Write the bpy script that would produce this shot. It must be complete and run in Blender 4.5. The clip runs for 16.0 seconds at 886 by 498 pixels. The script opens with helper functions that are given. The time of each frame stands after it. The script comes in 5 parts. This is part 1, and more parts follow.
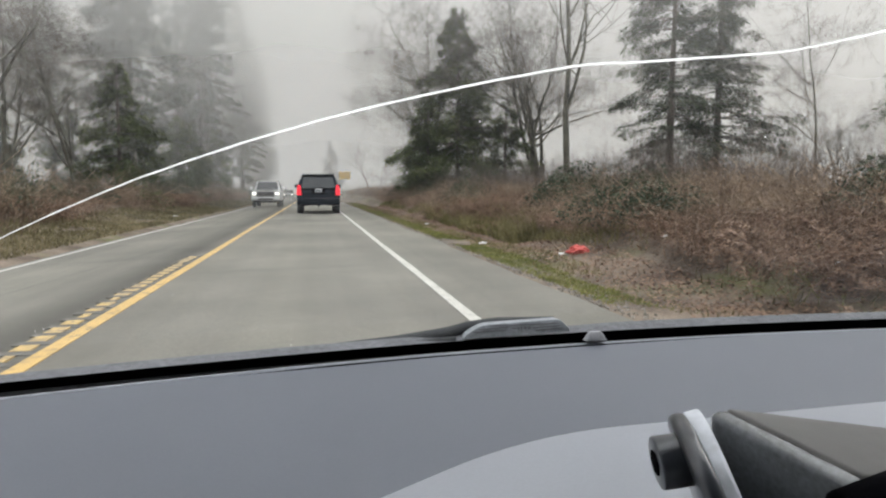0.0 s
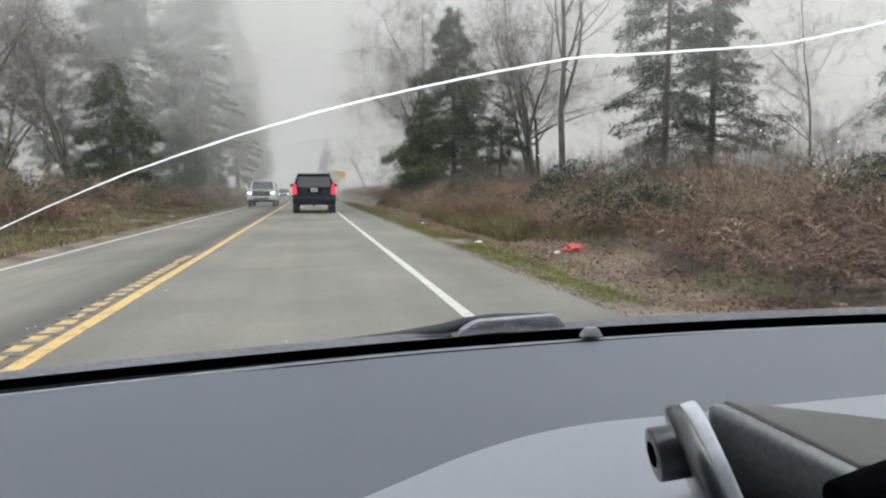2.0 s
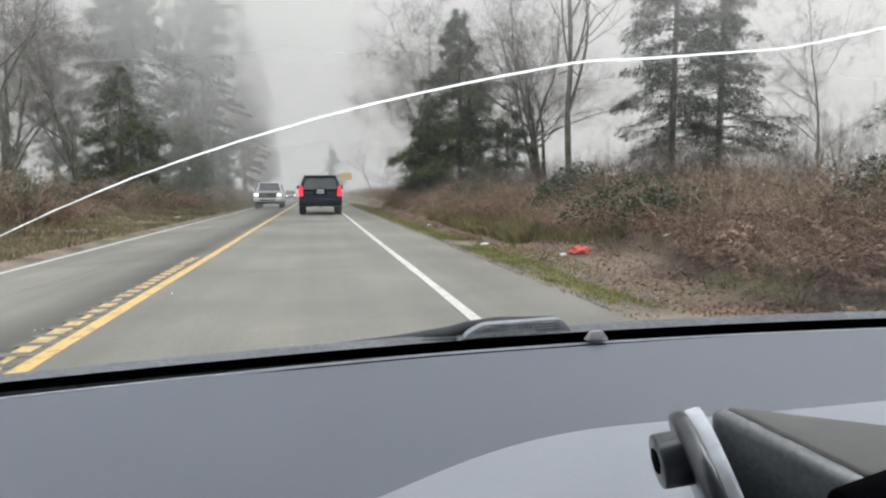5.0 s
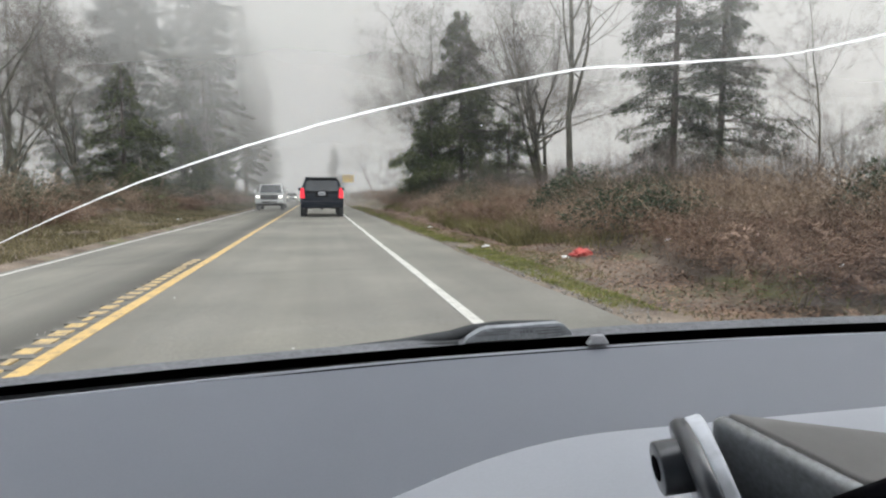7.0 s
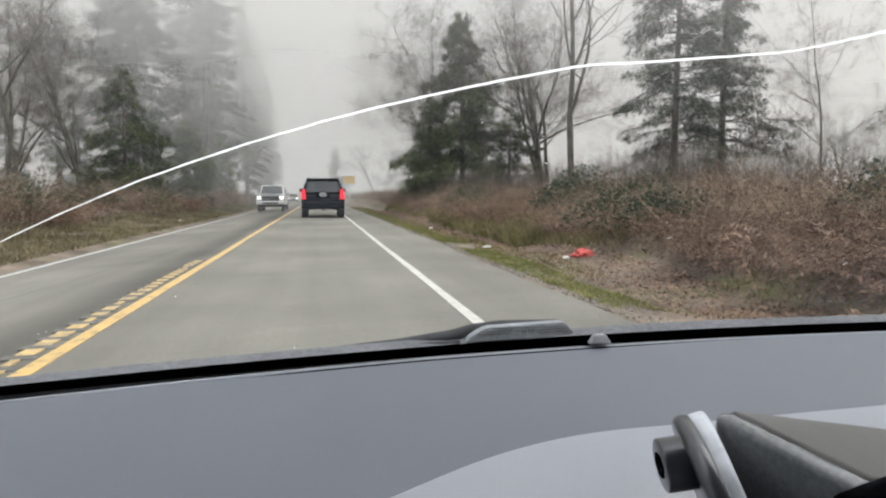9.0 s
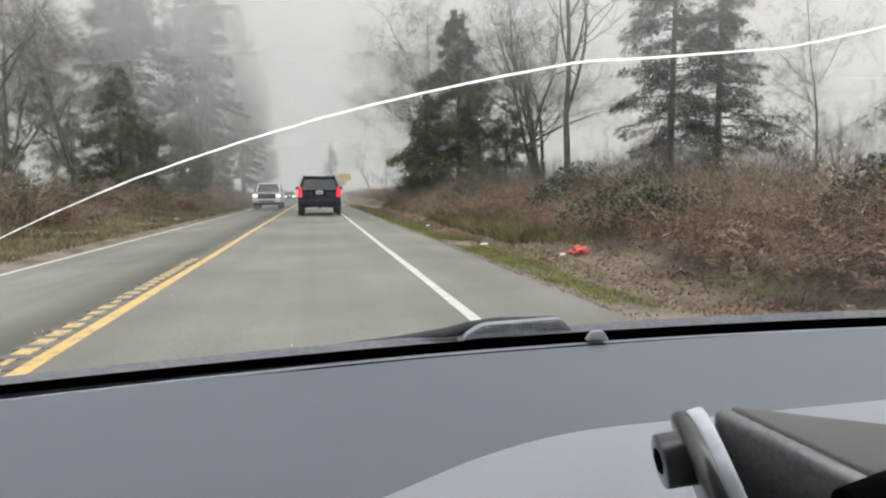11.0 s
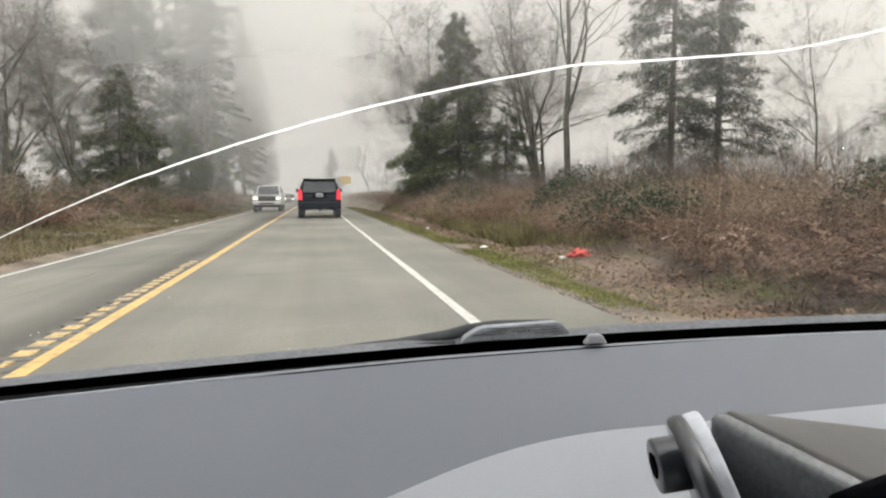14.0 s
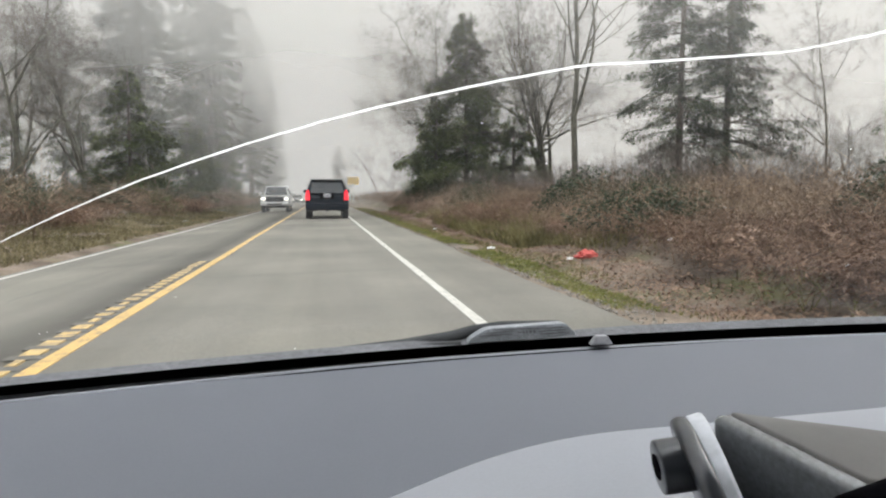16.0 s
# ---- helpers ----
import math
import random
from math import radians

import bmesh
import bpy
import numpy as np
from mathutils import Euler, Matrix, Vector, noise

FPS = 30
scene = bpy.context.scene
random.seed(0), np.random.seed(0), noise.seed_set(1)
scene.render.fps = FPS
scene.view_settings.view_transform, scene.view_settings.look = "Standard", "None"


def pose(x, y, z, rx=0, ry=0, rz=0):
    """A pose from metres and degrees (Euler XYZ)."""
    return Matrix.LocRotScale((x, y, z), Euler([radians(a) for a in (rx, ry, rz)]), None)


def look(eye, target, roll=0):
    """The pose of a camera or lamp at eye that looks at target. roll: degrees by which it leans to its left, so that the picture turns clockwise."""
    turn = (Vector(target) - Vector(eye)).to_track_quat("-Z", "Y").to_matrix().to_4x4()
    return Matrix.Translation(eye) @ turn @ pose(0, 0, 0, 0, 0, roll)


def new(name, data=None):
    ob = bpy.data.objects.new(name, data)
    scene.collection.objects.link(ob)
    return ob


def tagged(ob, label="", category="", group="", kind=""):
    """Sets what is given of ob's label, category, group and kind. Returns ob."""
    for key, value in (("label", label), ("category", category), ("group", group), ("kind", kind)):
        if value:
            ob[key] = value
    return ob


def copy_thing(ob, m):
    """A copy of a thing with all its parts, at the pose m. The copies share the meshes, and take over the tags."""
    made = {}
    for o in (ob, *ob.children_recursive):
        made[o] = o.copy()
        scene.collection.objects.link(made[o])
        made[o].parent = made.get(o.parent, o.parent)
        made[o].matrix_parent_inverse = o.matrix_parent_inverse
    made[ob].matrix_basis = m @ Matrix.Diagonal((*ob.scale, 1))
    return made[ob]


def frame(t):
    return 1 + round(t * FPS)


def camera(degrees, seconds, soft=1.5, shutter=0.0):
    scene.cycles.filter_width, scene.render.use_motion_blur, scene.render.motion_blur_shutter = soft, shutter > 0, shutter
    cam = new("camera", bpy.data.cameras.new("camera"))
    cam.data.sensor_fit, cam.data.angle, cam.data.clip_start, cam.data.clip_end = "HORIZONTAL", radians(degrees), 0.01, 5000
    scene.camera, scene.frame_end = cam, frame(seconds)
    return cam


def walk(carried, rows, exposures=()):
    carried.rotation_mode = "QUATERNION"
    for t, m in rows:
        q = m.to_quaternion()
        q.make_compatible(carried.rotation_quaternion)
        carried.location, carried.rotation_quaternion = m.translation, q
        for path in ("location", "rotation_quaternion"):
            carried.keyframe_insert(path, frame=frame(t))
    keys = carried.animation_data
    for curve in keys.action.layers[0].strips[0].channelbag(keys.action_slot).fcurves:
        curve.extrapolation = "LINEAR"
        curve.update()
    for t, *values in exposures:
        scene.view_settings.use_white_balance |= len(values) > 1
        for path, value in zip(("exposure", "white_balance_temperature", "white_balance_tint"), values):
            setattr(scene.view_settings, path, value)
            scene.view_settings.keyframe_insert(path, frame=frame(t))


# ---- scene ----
cam = camera(70.0, 16.0, soft=2.2)
PATH = [
    (0.0, pose(-0.0019, -0.0031, 1.1210, 84.734, 0.035, -11.444)),
    (0.5, pose(0.0000, -0.0019, 1.1202, 84.908, 0.061, -11.216)),
    (1.0, pose(0.0011, -0.0005, 1.1180, 85.197, 0.149, -11.461)),
    (1.5, pose(-0.0039, -0.0031, 1.1229, 85.120, -0.024, -12.154)),
    (2.0, pose(-0.0005, -0.0004, 1.1163, 84.659, 0.176, -11.821)),
    (2.5, pose(-0.0029, -0.0025, 1.1223, 85.062, 0.060, -11.368)),
    (3.0, pose(-0.0007, -0.0014, 1.1222, 84.674, -0.002, -11.522)),
    (3.5, pose(-0.0012, -0.0020, 1.1217, 84.705, 0.091, -11.255)),
    (4.0, pose(-0.0008, -0.0012, 1.1203, 84.821, 0.114, -11.254)),
    (6.5, pose(0.0021, -0.0007, 1.1176, 84.828, 0.125, -11.299)),
    (7.0, pose(0.0001, -0.0025, 1.1215, 85.003, 0.081, -11.155)),
    (7.5, pose(0.0012, -0.0016, 1.1203, 84.704, 0.040, -11.008)),
    (8.0, pose(0.0018, -0.0011, 1.1197, 84.667, 0.125, -11.006)),
    (8.5, pose(0.0010, -0.0020, 1.1186, 84.956, 0.137, -11.045)),
    (9.0, pose(0.0000, -0.0012, 1.1189, 85.083, 0.157, -11.056)),
    (11.5, pose(-0.0004, -0.0001, 1.1184, 84.834, 0.322, -11.420)),
    (12.0, pose(0.0007, -0.0001, 1.1191, 84.980, 0.165, -11.360)),
    (12.5, pose(0.0003, 0.0001, 1.1203, 84.732, 0.115, -11.470)),
    (13.0, pose(-0.0001, -0.0009, 1.1187, 84.924, 0.191, -11.371)),
    (13.5, pose(0.0008, 0.0002, 1.1190, 84.852, 0.268, -11.291)),
    (14.0, pose(0.0025, 0.0006, 1.1183, 85.106, 0.201, -11.353)),
    (14.5, pose(0.0027, -0.0001, 1.1162, 84.704, 0.294, -11.379)),
    (15.0, pose(0.0031, 0.0000, 1.1195, 85.177, 0.109, -10.971)),
    (15.5, pose(0.0053, 0.0001, 1.1173, 84.904, 0.107, -10.895)),
    (16.0, pose(0.0043, -0.0008, 1.1183, 85.182, 0.135, -10.692)),
]
walk(cam, PATH, exposures=((0.0, 0.27, 6310, 7), (2.0, 0.31, 6150, 7), (3.5, 0.49, 6130, 7), (4.0, 0.47, 6130, 7), (6.5, 0.36, 6170, 7), (9.0, 0.39, 6290, 7), (11.5, 0.37, 6350, 7), (12.5, 0.38, 6440, 7), (14.2, 0.52, 6640, 7), (15.0, 0.46, 6490, 7), (16.0, 0.46, 6370, 7)))

# ---- world and light: thin winter fog under an overcast sky ----
SUN_ELEVATION, SUN_TURN = 38.0, 72.0
world = bpy.data.worlds.new("world")
scene.world = world
world.use_nodes = True
wn, wl = world.node_tree.nodes, world.node_tree.links
wn.clear()
w_out = wn.new("ShaderNodeOutputWorld")
w_bg = wn.new("ShaderNodeBackground")
w_sky = wn.new("ShaderNodeTexSky")
w_sky.sky_type = "NISHITA"
w_sky.sun_disc = False
w_sky.sun_elevation = radians(SUN_ELEVATION)
w_sky.sun_rotation = radians(SUN_TURN)
w_sky.dust_density = 6.0
w_grey = wn.new("ShaderNodeHueSaturation")
w_grey.inputs["Saturation"].default_value = 0.1
w_grey.inputs["Value"].default_value = 0.06
w_co = wn.new("ShaderNodeTexCoord")
w_sep = wn.new("ShaderNodeSeparateXYZ")
w_ramp = wn.new("ShaderNodeValToRGB")
w_ramp.color_ramp.elements[0].position = 0.0
w_ramp.color_ramp.elements[0].color = (0.64, 0.64, 0.64, 1)
w_ramp.color_ramp.elements[1].position = 1.0
w_ramp.color_ramp.elements[1].color = (2.2, 2.21, 2.26, 1)
w_mid = w_ramp.color_ramp.elements.new(0.30)
w_mid.color = (0.80, 0.80, 0.80, 1)
w_add = wn.new("ShaderNodeMix")
w_add.data_type, w_add.blend_type = "RGBA", "ADD"
w_add.inputs["Factor"].default_value = 1.0
wl.new(w_co.outputs["Generated"], w_sep.inputs[0])
wl.new(w_sep.outputs["Z"], w_ramp.inputs["Fac"])
wl.new(w_sky.outputs["Color"], w_grey.inputs["Color"])
wl.new(w_ramp.outputs["Color"], w_add.inputs["A"])
wl.new(w_grey.outputs["Color"], w_add.inputs["B"])
wl.new(w_add.outputs["Result"], w_bg.inputs["Color"])
w_bg.inputs["Strength"].default_value = 1.0
wl.new(w_bg.outputs[0], w_out.inputs[0])

sun_data = bpy.data.lights.new("sun", "SUN")
sun_data.energy, sun_data.angle, sun_data.color = 1.1, radians(50), (1.0, 0.97, 0.93)
sun = new("sun", sun_data)
sun.matrix_world = look((40 * math.sin(radians(SUN_TURN)), 40 * math.cos(radians(SUN_TURN)), 40 * math.tan(radians(SUN_ELEVATION))), (0, 0, 0))


# ---- materials ----
def mat(name, dark, light, rough=0.8, big=1.0, fine=25.0, bump=0.2, dist=0.01, metal=0.0, spread=0.0, by="", coat=0.0, stretch=(1, 1, 1), spec=0.5, lo=0.35, hi=0.65, coords="Object", grain=0.2):
    """Two colours mixed by a broad noise, a finer grain over it, relief, and a spread between pieces."""
    m = bpy.data.materials.new(name)
    m.use_nodes = True
    n, l = m.node_tree.nodes, m.node_tree.links
    b = n["Principled BSDF"]
    co = n.new("ShaderNodeTexCoord")
    mp = n.new("ShaderNodeMapping")
    mp.inputs["Scale"].default_value = stretch
    l.new(co.outputs[coords], mp.inputs["Vector"])
    n1, n2 = n.new("ShaderNodeTexNoise"), n.new("ShaderNodeTexNoise")
    for t, s in ((n1, big), (n2, fine)):
        t.inputs["Scale"].default_value = s
        t.inputs["Detail"].default_value = 5.0
        l.new(mp.outputs[0], t.inputs["Vector"])
    r1 = n.new("ShaderNodeMapRange")
    r1.inputs["From Min"].default_value, r1.inputs["From Max"].default_value = lo, hi
    l.new(n1.outputs["Fac"], r1.inputs["Value"])
    mix = n.new("ShaderNodeMix")
    mix.data_type = "RGBA"
    mix.inputs["A"].default_value, mix.inputs["B"].default_value = (*dark, 1), (*light, 1)
    l.new(r1.outputs[0], mix.inputs["Factor"])
    r2 = n.new("ShaderNodeMapRange")
    r2.inputs["From Min"].default_value, r2.inputs["From Max"].default_value = 0.3, 0.7
    r2.inputs["To Min"].default_value, r2.inputs["To Max"].default_value = 1 - grain, 1 + grain
    l.new(n2.outputs["Fac"], r2.inputs["Value"])
    hs = n.new("ShaderNodeHueSaturation")
    l.new(mix.outputs["Result"], hs.inputs["Color"])
    if spread:
        src = n.new("ShaderNodeObjectInfo") if by == "object" else n.new("ShaderNodeNewGeometry")
        r3 = n.new("ShaderNodeMapRange")
        r3.inputs["To Min"].default_value, r3.inputs["To Max"].default_value = 1 - spread, 1 + spread
        l.new(src.outputs["Random" if by == "object" else "Random Per Island"], r3.inputs["Value"])
        mul = n.new("ShaderNodeMath")
        mul.operation = "MULTIPLY"
        l.new(r2.outputs[0], mul.inputs[0])
        l.new(r3.outputs[0], mul.inputs[1])
        l.new(mul.outputs[0], hs.inputs["Value"])
    else:
        l.new(r2.outputs[0], hs.inputs["Value"])
    l.new(hs.outputs["Color"], b.inputs["Base Color"])
    b.inputs["Roughness"].default_value, b.inputs["Metallic"].default_value = rough, metal
    b.inputs["Coat Weight"].default_value = coat
    b.inputs["Specular IOR Level"].default_value = spec
    if bump:
        bp = n.new("ShaderNodeBump")
        bp.inputs["Strength"].default_value, bp.inputs["Distance"].default_value = bump, dist
        l.new(n2.outputs["Fac"], bp.inputs["Height"])
        l.new(bp.outputs[0], b.inputs["Normal"])
    return m


def glow(name, color, strength):
    m = bpy.data.materials.new(name)
    m.use_nodes = True
    b = m.node_tree.nodes["Principled BSDF"]
    b.inputs["Base Color"].default_value = (*color, 1)
    b.inputs["Emission Color"].default_value = (*color, 1)
    b.inputs["Emission Strength"].default_value = strength
    b.inputs["Roughness"].default_value = 0.25
    return m


def glass(name, tint=(1, 1, 1), ior=1.25):
    m = bpy.data.materials.new(name)
    m.use_nodes = True
    b = m.node_tree.nodes["Principled BSDF"]
    b.inputs["Base Color"].default_value = (*tint, 1)
    m.surface_render_method = "BLENDED"
    m.diffuse_color = (1, 1, 1, 0.1)
    b.inputs["Transmission Weight"].default_value = 1.0
    b.inputs["Roughness"].default_value = 0.0
    b.inputs["IOR"].default_value = ior
    return m


def fog_mat(name, thin, thick, top, low=-2.0):
    """Mist: see-through by its thickness, which grows with height and drifts in wide wisps."""
    m = bpy.data.materials.new(name)
    m.use_nodes = True
    n, l = m.node_tree.nodes, m.node_tree.links
    b = n["Principled BSDF"]
    m.surface_render_method = "BLENDED"
    m.diffuse_color = (1, 1, 1, 0.2)
    b.inputs["Alpha"].default_value = thick
    b.inputs["Base Color"].default_value = (0.96, 0.95, 0.928, 1)
    b.inputs["Roughness"].default_value = 1.0
    b.inputs["Specular IOR Level"].default_value = 0.0
    g = n.new("ShaderNodeNewGeometry")
    s = n.new("ShaderNodeSeparateXYZ")
    l.new(g.outputs["Position"], s.inputs[0])
    r = n.new("ShaderNodeMapRange")
    r.interpolation_type = "SMOOTHSTEP"
    r.inputs["From Min"].default_value, r.inputs["From Max"].default_value = low, top
    r.inputs["To Min"].default_value, r.inputs["To Max"].default_value = thin, thick
    l.new(s.outputs["Z"], r.inputs["Value"])
    t = n.new("ShaderNodeTexNoise")
    t.inputs["Scale"].default_value, t.inputs["Detail"].default_value = 0.05, 3.0
    l.new(g.outputs["Position"], t.inputs["Vector"])
    r2 = n.new("ShaderNodeMapRange")
    r2.inputs["From Min"].default_value, r2.inputs["From Max"].default_value = 0.3, 0.7
    r2.inputs["To Min"].default_value, r2.inputs["To Max"].default_value = 0.88, 1.12
    l.new(t.outputs["Fac"], r2.inputs["Value"])
    mu = n.new("ShaderNodeMath")
    mu.operation, mu.use_clamp = "MULTIPLY", True
    l.new(r.outputs[0], mu.inputs[0])
    l.new(r2.outputs[0], mu.inputs[1])
    l.new(mu.outputs[0], b.inputs["Alpha"])
    return m


def asphalt_mat():
    """Worn chip-seal: grey stone grain, paler wheel tracks along the lanes, oil-dark middle, fine cracks and patches."""
    m = mat("asphalt", (0.146, 0.138, 0.118), (0.204, 0.193, 0.165), rough=0.75, big=0.35, fine=55.0, bump=0.5, dist=0.006, coords="Object", spec=0.35)
    n, l = m.node_tree.nodes, m.node_tree.links
    b = n["Principled BSDF"]
    old = b.inputs["Base Color"].links[0].from_socket
    g = n.new("ShaderNodeNewGeometry")
    s = n.new("ShaderNodeSeparateXYZ")
    l.new(g.outputs["Position"], s.inputs[0])
    # wear bands across the lane, wobbling along it
    wob = n.new("ShaderNodeTexNoise")
    wob.inputs["Scale"].default_value = 1.0
    mp = n.new("ShaderNodeMapping")
    mp.inputs["Scale"].default_value = (2.2, 0.05, 1)
    l.new(g.outputs["Position"], mp.inputs["Vector"])
    l.new(mp.outputs[0], wob.inputs["Vector"])
    wr = n.new("ShaderNodeMapRange")
    wr.inputs["From Min"].default_value, wr.inputs["From Max"].default_value = 0.3, 0.7
    wr.inputs["To Min"].default_value, wr.inputs["To Max"].default_value = 0.90, 1.08
    l.new(wob.outputs["Fac"], wr.inputs["Value"])
    ramp = n.new("ShaderNodeValToRGB")
    ramp.color_ramp.interpolation = "B_SPLINE"
    xr = n.new("ShaderNodeMapRange")
    xr.inputs["From Min"].default_value, xr.inputs["From Max"].default_value = -5.2, 2.7
    l.new(s.outputs["X"], xr.inputs["Value"])
    l.new(xr.outputs[0], ramp.inputs["Fac"])
    e = ramp.color_ramp.elements
    e[0].position, e[0].color = 0.0, (0.85, 0.85, 0.85, 1)
    e[1].position, e[1].color = 1.0, (0.95, 0.95, 0.93, 1)
    for p, c in ((0.12, 1.04), (0.22, 0.95), (0.27, 0.93), (0.31, 0.78), (0.345, 0.62), (0.372, 0.42), (0.392, 0.55), (0.425, 0.95), (0.52, 1.05), (0.62, 0.96), (0.72, 1.05), (0.80, 1.04), (0.84, 0.97)):
        k = e.new(p)
        k.color = (c, c, c * 0.99, 1)
    mul = n.new("ShaderNodeMix")
    mul.data_type, mul.blend_type = "RGBA", "MULTIPLY"
    mul.inputs["Factor"].default_value = 1.0
    l.new(old, mul.inputs["A"])
    l.new(ramp.outputs["Color"], mul.inputs["B"])
    hs = n.new("ShaderNodeHueSaturation")
    l.new(mul.outputs["Result"], hs.inputs["Color"])
    l.new(wr.outputs[0], hs.inputs["Value"])
    l.new(hs.outputs["Color"], b.inputs["Base Color"])
    return m


def ground_mat():
    """Soil, leaf litter and moss, mixed by noise."""
    m = mat("soil", (0.100, 0.078, 0.060), (0.235, 0.190, 0.150), rough=0.95, big=0.9, fine=14.0, bump=0.8, dist=0.04, spec=0.1)
    n, l = m.node_tree.nodes, m.node_tree.links
    b = n["Principled BSDF"]
    old = b.inputs["Base Color"].links[0].from_socket
    co = n.new("ShaderNodeTexCoord")
    t = n.new("ShaderNodeTexNoise")
    t.inputs["Scale"].default_value, t.inputs["Detail"].default_value = 0.7, 6.0
    l.new(co.outputs["Object"], t.inputs["Vector"])
    r = n.new("ShaderNodeMapRange")
    r.inputs["From Min"].default_value, r.inputs["From Max"].default_value = 0.55, 0.68
    l.new(t.outputs["Fac"], r.inputs["Value"])
    mix = n.new("ShaderNodeMix")
    mix.data_type = "RGBA"
    mix.inputs["B"].default_value = (0.130, 0.130, 0.060, 1)
    l.new(old, mix.inputs["A"])
    l.new(r.outputs[0], mix.inputs["Factor"])
    l.new(mix.outputs["Result"], b.inputs["Base Color"])
    return m


def worn_paint(name, color, under, scale=9.0, cut=0.42):
    m = mat(name, color, tuple(min(1, c * 1.15) for c in color), rough=0.6, big=3.0, fine=60.0, bump=0.3, dist=0.003)
    n, l = m.node_tree.nodes, m.node_tree.links
    b = n["Principled BSDF"]
    old = b.inputs["Base Color"].links[0].from_socket
    co = n.new("ShaderNodeTexCoord")
    t = n.new("ShaderNodeTexNoise")
    t.inputs["Scale"].default_value, t.inputs["Detail"].default_value, t.inputs["Roughness"].default_value = scale, 8.0, 0.7
    l.new(co.outputs["Object"], t.inputs["Vector"])
    r = n.new("ShaderNodeMapRange")
    r.inputs["From Min"].default_value, r.inputs["From Max"].default_value = cut - 0.08, cut + 0.06
    l.new(t.outputs["Fac"], r.inputs["Value"])
    mix = n.new("ShaderNodeMix")
    mix.data_type = "RGBA"
    mix.inputs["A"].default_value = (*under, 1)
    l.new(old, mix.inputs["B"])
    l.new(r.outputs[0], mix.inputs["Factor"])
    l.new(mix.outputs["Result"], b.inputs["Base Color"])
    return m


ASPHALT, SOIL = asphalt_mat(), ground_mat()
GRAVEL = mat("gravel", (0.15, 0.135, 0.115), (0.27, 0.245, 0.205), rough=0.95, big=2.5, fine=40.0, bump=0.8, dist=0.02)
WHITE_PAINT = worn_paint("white_line_paint", (0.47, 0.455, 0.415), (0.17, 0.165, 0.155), 7.0, 0.40)
YELLOW_PAINT = worn_paint("yellow_line_paint", (0.50, 0.335, 0.125), (0.17, 0.15, 0.12), 8.0, 0.40)
WORN_YELLOW = worn_paint("worn_yellow_paint", (0.46, 0.325, 0.135), (0.20, 0.17, 0.13), 10.0, 0.47)
GROOVE = mat("milled_groove", (0.100, 0.095, 0.084), (0.150, 0.142, 0.125), rough=0.9, big=4, fine=40)
TAR = mat("dark_groove", (0.055, 0.053, 0.050), (0.10, 0.097, 0.09), rough=0.9, big=4, fine=40)
BARK = mat("fir_bark", (0.045, 0.036, 0.030), (0.11, 0.09, 0.075), rough=0.95, big=2.0, fine=9.0, bump=0.9, dist=0.05, stretch=(1, 1, 0.25))
MOSSY = mat("mossy_bark", (0.055, 0.050, 0.040), (0.12, 0.115, 0.085), rough=0.95, big=1.2, fine=14.0, bump=0.7, dist=0.03)
LICHEN = mat("lichened_bark", (0.075, 0.070, 0.055), (0.165, 0.160, 0.125), rough=0.95, big=1.6, fine=12.0, bump=0.7, dist=0.03)
TWIG = mat("bare_twigs", (0.060, 0.048, 0.042), (0.115, 0.095, 0.08), rough=0.95, big=0.8, fine=10.0, bump=0.0, spread=0.3)
NEEDLES = mat("fir_needles", (0.020, 0.029, 0.015), (0.052, 0.066, 0.033), rough=0.8, big=0.5, fine=6.0, bump=0.0, spread=0.45, spec=0.15)
CEDAR = mat("cedar_needles", (0.036, 0.050, 0.018), (0.085, 0.098, 0.036), rough=0.8, big=0.5, fine=6.0, bump=0.0, spread=0.4, spec=0.15)
BRACKEN = mat("dead_bracken", (0.125, 0.080, 0.055), (0.270, 0.185, 0.135), rough=0.95, big=0.45, fine=5.0, bump=0.0, spread=0.45, spec=0.1)
BRAMBLE = mat("bramble_stems", (0.125, 0.090, 0.064), (0.275, 0.205, 0.148), rough=0.9, big=0.6, fine=5.0, bump=0.0, spread=0.4, spec=0.1)
SALAL = mat("green_undergrowth", (0.028, 0.042, 0.024), (0.070, 0.080, 0.046), rough=0.6, big=0.6, fine=5.0, bump=0.0, spread=0.45, spec=0.2)
GRASS = mat("verge_grass", (0.120, 0.118, 0.045), (0.225, 0.190, 0.095), rough=0.9, big=0.5, fine=4.0, bump=0.0, spread=0.4, spec=0.1)
DRY_GRASS = mat("dry_grass", (0.115, 0.102, 0.052), (0.215, 0.178, 0.105), rough=0.9, big=0.5, fine=4.0, bump=0.0, spread=0.4, spec=0.1)
MOSS = mat("mossy_grass", (0.125, 0.150, 0.034), (0.225, 0.235, 0.070), rough=0.9, big=0.9, fine=4.0, bump=0.0, spread=0.4, spec=0.1)
LEAF = mat("fallen_leaves", (0.155, 0.100, 0.071), (0.30, 0.208, 0.150), rough=0.9, big=1.5, fine=8.0, bump=0.0, spread=0.35, spec=0.15)
DASH = mat("dash_vinyl", (0.104, 0.111, 0.129), (0.118, 0.125, 0.144), rough=0.62, big=1.5, fine=420.0, bump=0.05, dist=0.0006, spec=0.35, grain=0.03)
# dash vinyl made lighter where more light falls; also paints the lip's highlight
LIT_VINYL = mat("lit_vinyl", (0.264, 0.273, 0.300), (0.281, 0.290, 0.317), rough=0.6, big=1.5, fine=420.0, bump=0.05, dist=0.0006, spec=0.35, grain=0.03)
